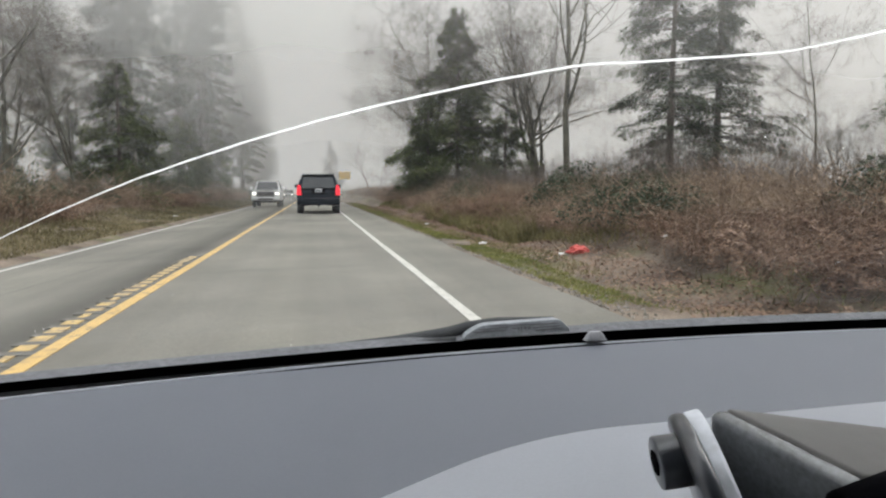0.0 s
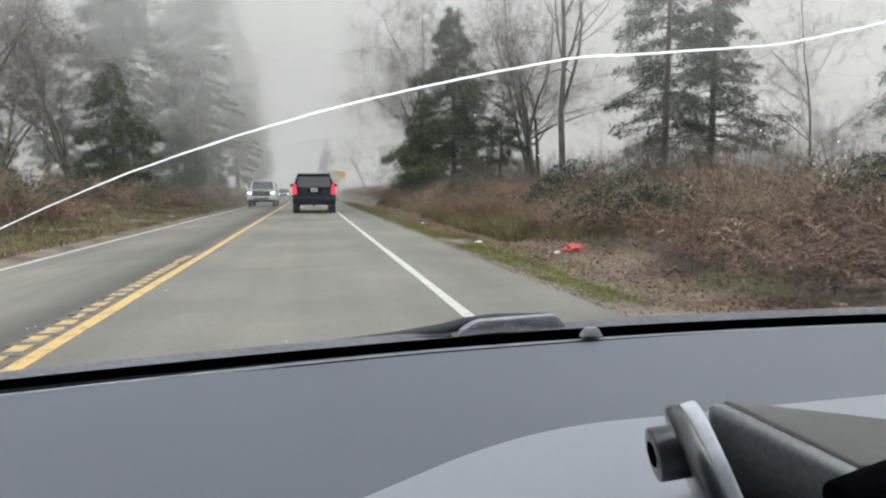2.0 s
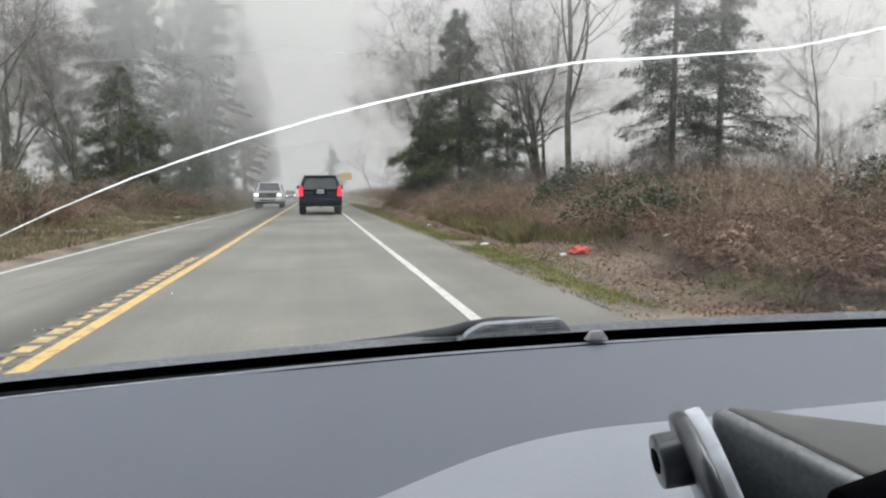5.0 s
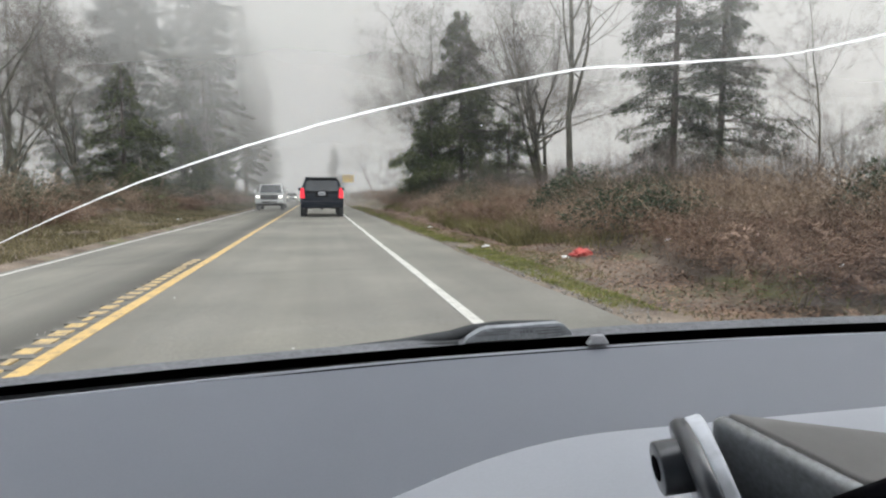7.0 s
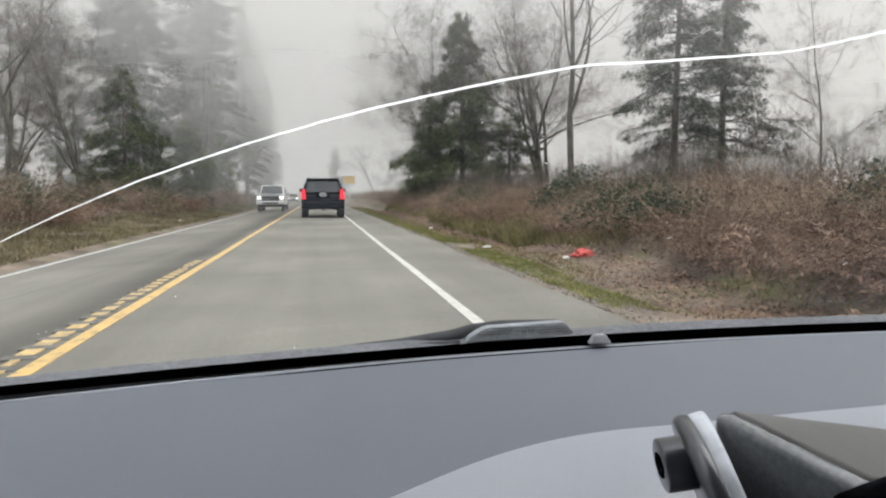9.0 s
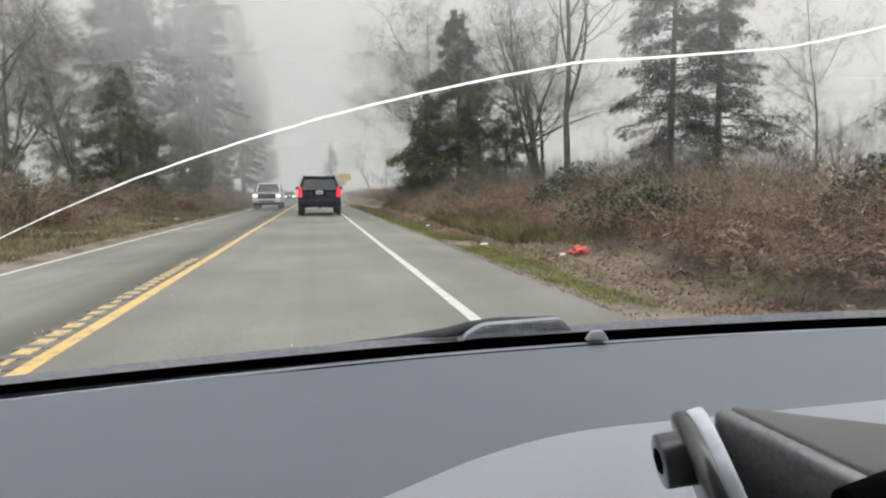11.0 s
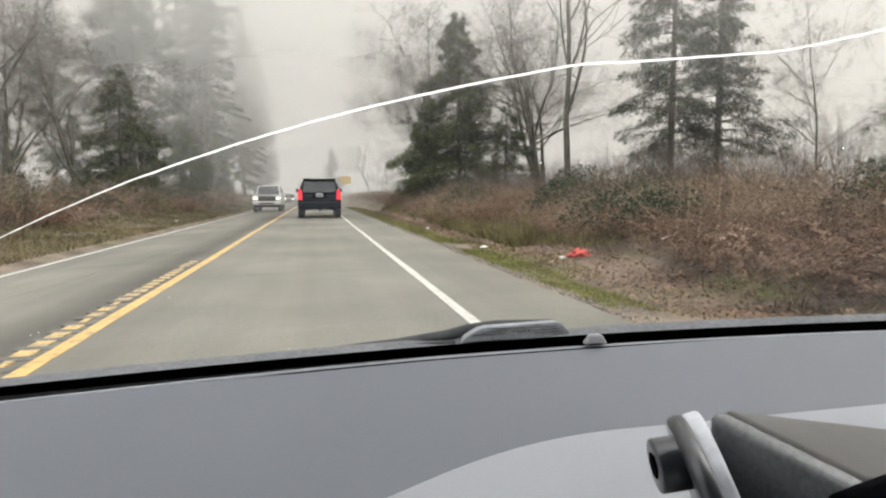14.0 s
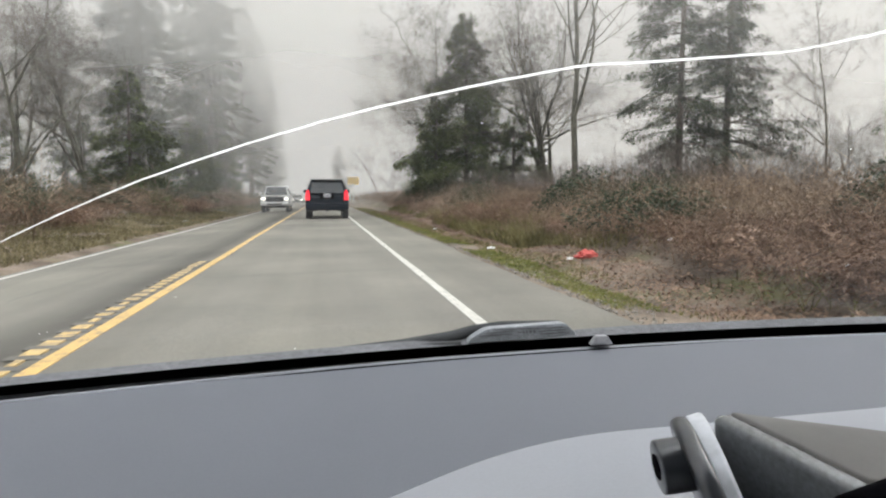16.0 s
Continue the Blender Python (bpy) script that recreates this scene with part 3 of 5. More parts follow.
# a long crack running across the glass, thicker and thinner along its way
CRACK_LINE = ((-0.30, 1.062), (-0.262, 1.083), (-0.162, 1.125), (-0.069, 1.157), (0.021, 1.183), (0.111, 1.204), (0.192, 1.220), (0.225, 1.225), (0.265, 1.228), (0.352, 1.236), (0.392, 1.240), (0.426, 1.246), (0.480, 1.258), (0.53, 1.272))


def along(points, k):
    """A smooth way through the points."""
    out = []
    p = [Vector((2 * points[0][0] - points[1][0], 2 * points[0][1] - points[1][1]))] + [Vector(q) for q in points] + [Vector((2 * points[-1][0] - points[-2][0], 2 * points[-1][1] - points[-2][1]))]
    for a, b, c, d in zip(p, p[1:], p[2:], p[3:]):
        for i in range(k):
            t = i / k
            out.append(0.5 * (2 * b + (c - a) * t + (2 * a - 5 * b + 4 * c - d) * t * t + (3 * b - a - 3 * c + d) * t ** 3))
    return out + [p[-2]]


way = along(CRACK_LINE, 14)
crack_pts, crack_r = [], []
for i, q in enumerate(way):
    x, y, z = screen(q.x, q.y + 0.0004 * noise.noise((i * 0.31, 0, 7)))
    crack_pts.append((x, y - 0.0010, z - 0.0008))
    crack_r.append(max(0.00035, 0.00055 + 0.00065 * smoothstep(-0.28, 0.0, q.x) + 0.0003 * noise.noise((i * 0.5, 3, 1)) - 0.0002 * smoothstep(0.3, 0.42, q.x)) + 0.00045 * smoothstep(0.40, 0.46, q.x))
crack = Pile()
rib = []
for (x, y, z), r in zip(crack_pts, crack_r):
    rib += [(x, y + 0.766 * r, z - 0.643 * r), (x, y - 0.766 * r, z + 0.643 * r)]
crack.add(rib, [(2 * i, 2 * i + 2, 2 * i + 3, 2 * i + 1) for i in range(len(crack_pts) - 1)])
mesh_part("crack", crack.mesh("crack"), CRACK, windscreen, "long white crack across the glass")
chips = Pile()
for px, pz in ((0.215, 1.149), (0.547, 1.166), (0.452, 1.105), (0.317, 1.09), (-0.291, 0.975), (-0.283, 0.977), (-0.035, 0.923), (0.414, 1.067), (0.633, 1.017), (0.443, 1.175), (0.14, 1.181), (-0.15, 1.013)):
    x, y, z = screen(px, pz)
    r = random.uniform(0.0003, 0.0006)
    chips.tube([(x - r, y - 0.0008, z - 0.0006), (x, y - 0.0012, z - 0.0003), (x + r, y - 0.0008, z - 0.0006)], [r * 0.4, r, r * 0.4], 5, True)
for ax, az, bx, bz in ((0.7095, 1.0200, 0.7125, 1.0250), (0.408, 1.0655, 0.416, 1.0685)):
    ends = [screen(ax + (bx - ax) * k / 4, az + (bz - az) * k / 4) for k in range(5)]
    chips.tube([(x, y - 0.0010, z - 0.0008) for x, y, z in ends], [0.0001, 0.00022, 0.0003, 0.00022, 0.0001], 5, True)
tagged(mesh_part("chips", chips.mesh("chips"), CRACK, windscreen, "tiny pale stone chips and short scratches"), kind="stuff")

# cowl outside the glass, sloping bonnet beyond it
bm = grid_bm(gxs, [0.0, 0.25, 0.5, 0.75, 1.0], lambda x, k: (x, sill(x) + 0.050 + 0.026 * k, edge_z(x) + 0.0005 + (0.0095 + 0.004 * smoothstep(0.3, 0.5, x)) * k ** 0.7), 0.012)
part("cowl", bm, COWL, own_car, "dark grey plastic cowl")
bm = grid_bm(gxs, [i / 10 for i in range(11)], lambda x, k: (x, sill(x) + 0.068 + 0.75 * k, 0.880 - 0.36 * k - 0.12 * k * k - 0.05 * (x - 0.35) ** 2), 0.012)
part("bonnet", bm, GREY_PAINT, own_car, "grey painted bonnet", smooth=True)

# wiper: long tapered blade, head and ribbed end cover
wp = Pile()
WP = ((-0.24, 0.905, 0.874, 0.004), (0.0, 0.918, 0.893, 0.006), (0.113, 0.918, 0.900, 0.008), (0.19, 0.916, 0.908, 0.010), (0.225, 0.920, 0.917, 0.008), (0.27, 0.922, 0.9225, 0.006), (0.36, 0.918, 0.923, 0.004))
wp.tube([p[:3] for p in WP], [p[3] for p in WP], 8, True)
wiper = mesh_part("wiper", wp.mesh("blade"), RUBBER, own_car, "black wiper lying along the foot of the glass", smooth=True)
wp = Pile()
wp.tube([(-0.2, 0.895, 0.886), (0.05, 0.905, 0.895), (0.2, 0.90, 0.903)], [0.003, 0.004, 0.004], 6, True)
mesh_part("wiper_arm", wp.mesh("arm"), RUBBER, wiper, smooth=True)
bm = prism_bm([(0.209, 0.9005), (0.216, 0.9085), (0.236, 0.9185), (0.246, 0.9205), (0.352, 0.9255), (0.359, 0.9235), (0.372, 0.912), (0.372, 0.9085)], 0.890, 0.908, "y", 0.0009)
for v in bm.verts:
    v.co.y += -0.10 * (v.co.x - 0.28)
    v.co.z = 0.9 + (v.co.z - 0.9) * 1.12 + 0.001
end_cover = part("end_cover", bm, COVER, wiper, "ribbed grey plastic end cover")
ribs = Pile()
for za, zb, xa, xb in ((0.9105, 0.9125, 0.225, 0.275), (0.914, 0.9165, 0.232, 0.278), (0.9115, 0.9135, 0.318, 0.362), (0.915, 0.9172, 0.316, 0.356), (0.9185, 0.9205, 0.25, 0.355)):
    ribs.tube([(xa, 0.8888 - 0.10 * (xa - 0.28), 0.901 + (za - 0.9) * 1.12), (xb, 0.8888 - 0.10 * (xb - 0.28), 0.901 + (zb - 0.9) * 1.12)], [0.0007, 0.0007], 5, True)
mesh_part("rib", ribs.mesh("ribs"), COWL, end_cover, "moulded ribs")
bars = join_bm(*[box_bm((w, 0.001, h), (x, 0.8892 - 0.10 * (x - 0.28), 0.9172 + dz)) for x, w, h, dz in ((0.287, 0.005, 0.0012, 0), (0.2935, 0.0022, 0.004, 0), (0.298, 0.0022, 0.004, 0.0002), (0.3035, 0.004, 0.0035, 0.0003), (0.3095, 0.004, 0.004, 0.0006))])
part("marking", bars, COWL, end_cover, "small dark unreadable moulded mark")

# light sensor stub on the dashboard
bm = box_bm((0.035, 0.016, 0.014), (0.398, 0.848, 0.9085), 0.003, 3, taper=(0.5, 0.7))
part("sensor", bm, TRIM, own_car, "small grey light sensor stub", smooth=True)

# roof, pillars, sides, back and floor close the cabin; right front window open
bm = grid_bm([CAR_L, -0.2, 0.1, 0.35, 0.6, 0.9, CAR_R], [-2.6, -1.5, -0.6, 0.0, 0.2], lambda x, y: (x, y if y < 0.2 else sill(x) - 0.62, 1.462 + 0.05 * (1 - ((x - 0.35) / 0.87) ** 2)), 0.03)
part("roof", bm, HEADLINER, own_car, "pale fabric-lined roof", smooth=True)
for xs in (CAR_L - 0.02, CAR_R + 0.02):
    part("door_panel", box_bm((0.05, 3.4, 0.6), (xs, -0.9, 0.62), 0.015), TRIM, own_car, "grey door panel below the side windows")
    part("window_rail", box_bm((0.05, 2.9, 0.06), (xs, -1.2, 1.44), 0.015), HEADLINER, own_car)
    for yy in (-0.55, -1.5, -2.58):
        part("side_pillar", box_bm((0.05, 0.07, 0.56), (xs, yy, 1.16), 0.012), HEADLINER, own_car)
    # opaque panels added out of view to block light from the other windows
    for ya, yb in ((-2.56, -1.54), (-1.47, -0.59), (-0.52, 0.12)):
        if xs > 0 and yb > -0.5:
            continue
        part("side_window", box_bm((0.006, yb - ya, 0.50), (xs, (ya + yb) / 2, 1.16), 0.002, 1), DARK_GLASS, own_car, "opaque dark panel added in the side window to darken the cabin")
    pl = Pile()
    pl.tube([(xs, sill(xs) + 0.03, 0.88), (xs, sill(xs) - 0.62, 1.45)], [0.035, 0.035], 8, True)
    mesh_part("windscreen_pillar", pl.mesh("pillar"), HEADLINER, own_car, smooth=True)
part("rear_panel", box_bm((1.74, 0.05, 1.1), (0.35, -2.62, 0.9), 0.015), HEADLINER, own_car)
part("cabin_floor", box_bm((1.74, 3.5, 0.05), (0.35, -0.88, 0.34), 0.015), RUBBER, own_car)
part("bulkhead", box_bm((1.70, 0.04, 0.46), (0.35, 0.80, 0.60), 0.01), RUBBER, own_car)


def wheel(parent, x, y, r=0.36, w=0.24):
    m = Matrix.Translation((x, y, r)) @ pose(0, 0, 0, 0, 90, 0)
    tyre = part("tyre", cylinder_bm(r, w, m, 32, 0.035), RUBBER, parent, "black rubber tyre", smooth=True)
    rim = cylinder_bm(r * 0.66, w * 1.02, m, 24, 0.01)
    spokes = [box_bm((w * 1.05, r * 0.13, r * 1.15), (x, y, r), 0.01, 1, turn=pose(0, 0, 0, 36 * k, 0, 0)) for k in range(5)]
    part("rim", join_bm(rim, *spokes), CHROME, tyre, "silver alloy rim")


for yy in (1.25, -1.7):
    for xx in (CAR_L + 0.07, CAR_R - 0.07):
        wheel(own_car, xx, yy, 0.31, 0.2)
part("nose", box_bm((1.7, 0.2, 0.34), (0.35, 1.62, 0.36), 0.06, 3), GREY_PAINT, own_car, smooth=True)

# phone holder arm on the dashboard, close to the eye
holder = thing("phone_holder", "dark metal phone holder arm bolted beside the dashboard", "phone holder")
RIGHT, UP, AHEAD = Vector((0.980, -0.199, 0.0)), Vector((0.018, 0.090, 0.996)), Vector((0.198, 0.976, -0.092))
VIEW = Matrix((RIGHT, AHEAD, UP)).transposed().to_4x4()


def beside(r, d, u):
    """A place beside the holder's bolt: to the right, ahead and up of it."""
    return Vector((0.1755, 0.287, 0.981)) + (RIGHT * r + AHEAD * d + UP * u) * 0.78


def rod(name, radius, length, spot, tilt, material, parent, label, sides=40, bevel=0.0):
    m = Matrix.Translation(beside(*spot)) @ VIEW @ pose(0, 0, 0, 0, *tilt)
    return part(name, cylinder_bm(radius * 0.78, length * 0.78, m, sides, bevel), material, parent, label, smooth=sides > 8)


bm = bmesh.new()
cs = [(0.0420, 0.040, 0.0270), (0.0926, -0.0595, 0.0046), (0.147, -0.060, -0.0026), (0.212, 0.050, 0.0045)]
top_v = [bm.verts.new(beside(*c)) for c in cs]
low_v = [bm.verts.new(beside(c[0] + 0.010, c[1] + 0.030, c[2] - 0.075)) for c in cs]
bm.faces.new(top_v)
bm.faces.new(low_v[::-1])
for i in range(4):
    bm.faces.new((top_v[i], low_v[i], low_v[(i + 1) % 4], top_v[(i + 1) % 4]))
bmesh.ops.recalc_face_normals(bm, faces=bm.faces[:])
bmesh.ops.bevel(bm, geom=bm.edges[:], offset=0.0085, segments=8, profile=0.5, affect="EDGES")
flat = max(bm.faces, key=lambda f: f.calc_area() if f.normal.dot(UP) > 0.6 else 0.0)
rim = [v.co.copy() for v in flat.verts]
lift = flat.normal.copy()
arm = part("arm", bm, ARM_PAINT, holder, "dark grey painted metal arm", smooth=True)
middle = sum(rim, Vector()) / len(rim)
bm = bmesh.new()
edge = []
for i in range(len(rim)):
    for k in range(10):
        q = rim[i].lerp(rim[(i + 1) % len(rim)], k / 10)
        edge.append(middle + (q - middle) * (1.03 + 0.025 * noise.noise(q * 90)))
rows_ = [[bm.verts.new(middle + (q - middle) * g + lift * h) for q in edge] for g, h in ((1.02, -0.002), (1.01, 0.0008), (0.99, 0.0018), (0.96, 0.0022))]
for low_r, up_r in zip(rows_, rows_[1:]):
    for i in range(len(edge)):
        j = (i + 1) % len(edge)
        bm.faces.new((low_r[i], low_r[j], up_r[j], up_r[i]))
bm.faces.new(rows_[-1])
bmesh.ops.recalc_face_normals(bm, faces=bm.faces[:])
part("grip_pad", bm, ARM_PAD, arm, "worn warm grey rubber pad", smooth=True)
rod("clamp_end", 0.024, 0.06, (0.108, -0.070, -0.009), (70, 0), BLACK_TRIM, arm, "black rubber clamp end", 28, 0.002)
rod("flange", 0.070, 0.0125, (0.0475, 0.010, -0.0392), (70, -13), ALUMINIUM, holder, "bright aluminium flange", 64, 0.002)
# separate dark disc added as the flange's dark left face
rod("flange_face", 0.066, 0.013, (0.0340, 0.006, -0.0362), (70, -11), GUNMETAL, holder, "dark grey disc standing in for the flange's left face", 64, 0.004)
bolt = rod("bolt", 0.0175, 0.026, (0.006, -0.002, 0.000), (80, -3), GUNMETAL, holder, "round bolt head", 32, 0.0012)
rod("socket", 0.0085, 0.006, (-0.0052, -0.0015, -0.0015), (80, -3), BLACK_TRIM, bolt, "dark hexagonal socket", 6)
rod("post", 0.022, 0.09, (0.040, 0.010, -0.090), (0, 0), BLACK_TRIM, holder, "black post down to the dashboard", 28, 0.002)


# ---- vehicles on the road ----
def suv(name, label, paint, at, turn=0.0):
    """A tall full-size wagon; its tail is at y = 0 and it points along y."""
    car = thing(name, label, "car", at=at, turn=turn)
    W = 1.02
    side = [(0.06, 0.46), (0.0, 0.62), (0.02, 1.06), (0.10, 1.16), (3.55, 1.18), (4.9, 1.08), (5.15, 0.95), (5.18, 0.5), (5.05, 0.36), (4.75, 0.40), (4.62, 0.62), (4.35, 0.78), (4.05, 0.78), (3.78, 0.62), (3.65, 0.42), (1.65, 0.42), (1.52, 0.62), (1.25, 0.80), (0.95, 0.80), (0.68, 0.62), (0.55, 0.40)]
    part("body", prism_bm(side, -W, W, "x", 0.035), paint, car, smooth=False)
    cabin = bmesh.new()
    low, high = 1.15, 1.88
    base = [(-0.97, 0.05), (0.97, 0.05), (0.97, 3.75), (-0.97, 3.75)]
    topo = [(-0.77, 0.30), (0.77, 0.30), (0.77, 2.75), (-0.77, 2.75)]
    a = [cabin.verts.new((x, y, low)) for x, y in base]
    b = [cabin.verts.new((x, y, high)) for x, y in topo]
    cabin.faces.new(a[::-1])
    cabin.faces.new(b)
    for i in range(4):
        cabin.faces.new((a[i], a[(i + 1) % 4], b[(i + 1) % 4], b[i]))
    bmesh.ops.bevel(cabin, geom=cabin.edges[:], offset=0.07, segments=3, profile=0.5, affect="EDGES")
    part("cabin", cabin, paint, car, smooth=True)
    rear = box_bm((1.58, 0.03, 0.56), (0, 0.128, 1.50), 0.012, 2, turn=pose(0, 0, 0, -19.5, 0, 0), taper=(0.88, 1))
    part("rear_window", rear, REAR_GLASS, car, "dark tinted rear window")
    for s in (-1, 1):
        part("side_window", box_bm((0.03, 2.4, 0.42), (s * 0.905, 1.75, 1.48), 0.01, 2, turn=pose(0, 0, 0, 0, -s * 13.5, 0)), DARK_GLASS, car)
        lamp = part("tail_lamp", prism_bm([(s * 0.80, 0.90), (s * 1.02, 0.90), (s * 1.02, 1.14), (s * 0.985, 1.30), (s * 0.93, 1.40), (s * 0.83, 1.36)], -0.022, 0.34, "y", 0.015), TAIL_RED, car, "lit red tail lamp")
        part("lamp_housing", box_bm((0.05, 0.1, 0.40), (s * 0.765, 0.02, 1.06), 0.012), paint, lamp)
        part("door_mirror", box_bm((0.22, 0.12, 0.17), (s * 1.10, 3.35, 1.36), 0.04, 3), BLACK_PAINT, car, smooth=True)
        part("roof_rail", box_bm((0.04, 2.2, 0.04), (s * 0.72, 1.5, 1.93), 0.015), BLACK_TRIM, car)
        for yy in (1.1, 4.2):
            wheel(car, s * 0.89, yy, 0.405, 0.28)
        part("exhaust_skirt", box_bm((0.34, 0.10, 0.08), (s * 0.62, 0.12, 0.44), 0.03), BLACK_TRIM, car)
    part("spoiler", box_bm((1.52, 0.24, 0.05), (0, 0.20, 1.88), 0.02, 2), BLACK_PAINT, car)
    part("brake_light", box_bm((0.40, 0.02, 0.025), (0, 0.076, 1.875), 0.004), DARK_GLASS, car)
    part("rear_bumper", box_bm((2.03, 0.26, 0.34), (0, 0.02, 0.60), 0.06, 3), paint, car, smooth=True)
    part("bumper_step", box_bm((1.3, 0.10, 0.05), (0, -0.06, 0.70), 0.015), BLACK_TRIM, car)
    part("tailgate_recess", box_bm((0.66, 0.02, 0.24), (0, 0.002, 1.08), 0.008), BLACK_TRIM, car)
    plate = part("number_plate", box_bm((0.32, 0.012, 0.16), (0, -0.012, 1.12), 0.004), PLATE, car, "white plate with a plain bar")
    part("plate_bar", box_bm((0.22, 0.004, 0.045), (0, -0.021, 1.115)), BLACK_TRIM, plate)
    part("tailgate_badge", box_bm((0.16, 0.012, 0.05), (0, 0.035, 1.235), 0.004), CHROME, car)
    part("wiper_arm", box_bm((0.5, 0.02, 0.02), (0.15, 0.035, 1.27), 0.006, turn=pose(0, 0, 0, 0, 8, 0)), BLACK_TRIM, car)
    part("chassis", box_bm((1.5, 4.4, 0.12), (0, 2.5, 0.47), 0.03), BLACK_TRIM, car)
    part("tow_hitch", box_bm((0.10, 0.2, 0.08), (0, -0.02, 0.40), 0.01), BLACK_TRIM, car)
    return car


suv("suv", "black full-size suv with lit red tail lamps driving ahead", BLACK_PAINT, (0.19, 31.0, 0.012))


def sedan(at):
    """An oncoming car with lit headlamps; its nose points to -y."""
    car = thing("oncoming_car", "grey car with lit headlamps in the far lane", "car", at=at)
    side = [(0.02, 0.32), (0.0, 0.60), (0.12, 0.72), (1.1, 0.90), (3.7, 0.95), (4.5, 0.88), (4.55, 0.4), (4.3, 0.26), (0.3, 0.24)]
    part("body", prism_bm(side, -0.88, 0.88, "x", 0.04), GREY_PAINT, car)
    cab = [(1.0, 0.9), (1.8, 1.40), (3.2, 1.43), (4.1, 0.95)]
    part("cabin", prism_bm(cab, -0.70, 0.70, "x", 0.05), DARK_GLASS, car)
    part("roof", box_bm((1.25, 1.4, 0.05), (0, 2.5, 1.44), 0.02), GREY_PAINT, car)
    for s in (-1, 1):
        part("headlamp", box_bm((0.30, 0.06, 0.14), (s * 0.66, 0.03, 0.66), 0.02), HEAD_WHITE, car, "lit white headlamp")
        part("door_mirror", box_bm((0.2, 0.1, 0.12), (s * 0.97, 1.35, 0.98), 0.03), GREY_PAINT, car)
        for yy in (0.85, 3.65):
            wheel(car, s * 0.79, yy, 0.32, 0.2)
    part("grille", box_bm((0.8, 0.03, 0.16), (0, 0.0, 0.52), 0.01), BLACK_TRIM, car)
    part("windscreen", box_bm((1.25, 0.02, 0.85), (0, 1.39, 1.15), 0.005, turn=pose(0, 0, 0, -57, 0, 0)), DARK_GLASS, car)
    return car


def pickup(at):
    """An oncoming pickup truck; its nose points to -y."""
    car = thing("pickup_truck", "white pickup truck with lit headlamps in the oncoming lane", "pickup truck", at=at)
    side = [(0.05, 0.52), (0.0, 0.72), (0.06, 1.10), (0.35, 1.20), (1.75, 1.24), (3.9, 1.24), (5.75, 1.22), (5.8, 0.62), (5.3, 0.50), (5.15, 0.82), (4.85, 0.94), (4.55, 0.94), (4.25, 0.82), (4.1, 0.48), (1.75, 0.46), (1.6, 0.82), (1.3, 0.95), (1.0, 0.95), (0.7, 0.82), (0.55, 0.52)]
    part("body", prism_bm(side, -0.99, 0.99, "x", 0.04), WHITE_CAR, car)
    part("bonnet", box_bm((1.55, 1.5, 0.10), (0, 0.95, 1.24), 0.045, 3), WHITE_CAR, car, smooth=True)
    cab = bmesh.new()
    a = [cab.verts.new(p) for p in ((-0.95, 1.65, 1.22), (0.95, 1.65, 1.22), (0.95, 3.95, 1.22), (-0.95, 3.95, 1.22))]
    b = [cab.verts.new(p) for p in ((-0.76, 2.35, 1.93), (0.76, 2.35, 1.93), (0.76, 3.75, 1.93), (-0.76, 3.75, 1.93))]
    cab.faces.new(a[::-1])
    cab.faces.new(b)
    for i in range(4):
        cab.faces.new((a[i], a[(i + 1) % 4], b[(i + 1) % 4], b[i]))
    bmesh.ops.bevel(cab, geom=cab.edges[:], offset=0.06, segments=3, profile=0.5, affect="EDGES")
    part("cabin", cab, WHITE_CAR, car, smooth=True)
    part("windscreen", box_bm((1.56, 0.03, 0.80), (0, 1.97, 1.575), 0.01, 2, turn=pose(0, 0, 0, -44.6, 0, 0), taper=(0.88, 1)), DARK_GLASS, car, "dark windscreen")
    part("grille", box_bm((1.20, 0.08, 0.34), (0, 0.02, 0.96), 0.03), BLACK_TRIM, car, "black grille")
    for k in range(3):
        part("grille_bar", box_bm((1.1, 0.03, 0.03), (0, -0.025, 0.86 + 0.10 * k), 0.008), COWL, car)
    part("front_bumper", box_bm((1.96, 0.26, 0.24), (0, 0.0, 0.64), 0.07, 3), WHITE_CAR, car, "white front bumper", smooth=True)
    part("bumper_intake", box_bm((1.05, 0.05, 0.10), (0, -0.115, 0.62), 0.02), BLACK_TRIM, car)
    part("air_dam", box_bm((1.6, 0.10, 0.16), (0, 0.08, 0.44), 0.03), BLACK_TRIM, car)
    for s in (-1, 1):
        part("headlamp", box_bm((0.26, 0.10, 0.12), (s * 0.79, 0.03, 1.00), 0.03), HEAD_WHITE, car, "lit white headlamp")
        part("door_mirror", box_bm((0.20, 0.12, 0.26), (s * 1.13, 1.95, 1.36), 0.04), WHITE_CAR, car)
        part("side_window", box_bm((0.03, 1.5, 0.42), (s * 0.885, 2.95, 1.56), 0.01, 2, turn=pose(0, 0, 0, 0, -s * 15, 0)), DARK_GLASS, car)
        for yy in (1.15, 4.7):
            wheel(car, s * 0.86, yy, 0.40, 0.26)
    part("chassis", box_bm((1.4, 5.0, 0.16), (0, 2.9, 0.46), 0.03), BLACK_TRIM, car)
    part("load_bed_rim", box_bm((1.9, 1.8, 0.08), (0, 4.85, 1.26), 0.03), BLACK_TRIM, car)
    return car


pickup((-3.42, 47.0, land(-3.42, 0) + 0.012))
sedan((-4.1, 104.0, land(-4.1, 0) + 0.012))


# ---- trees ----
def unit(v):
    return v / (np.linalg.norm(v) + 1e-9)


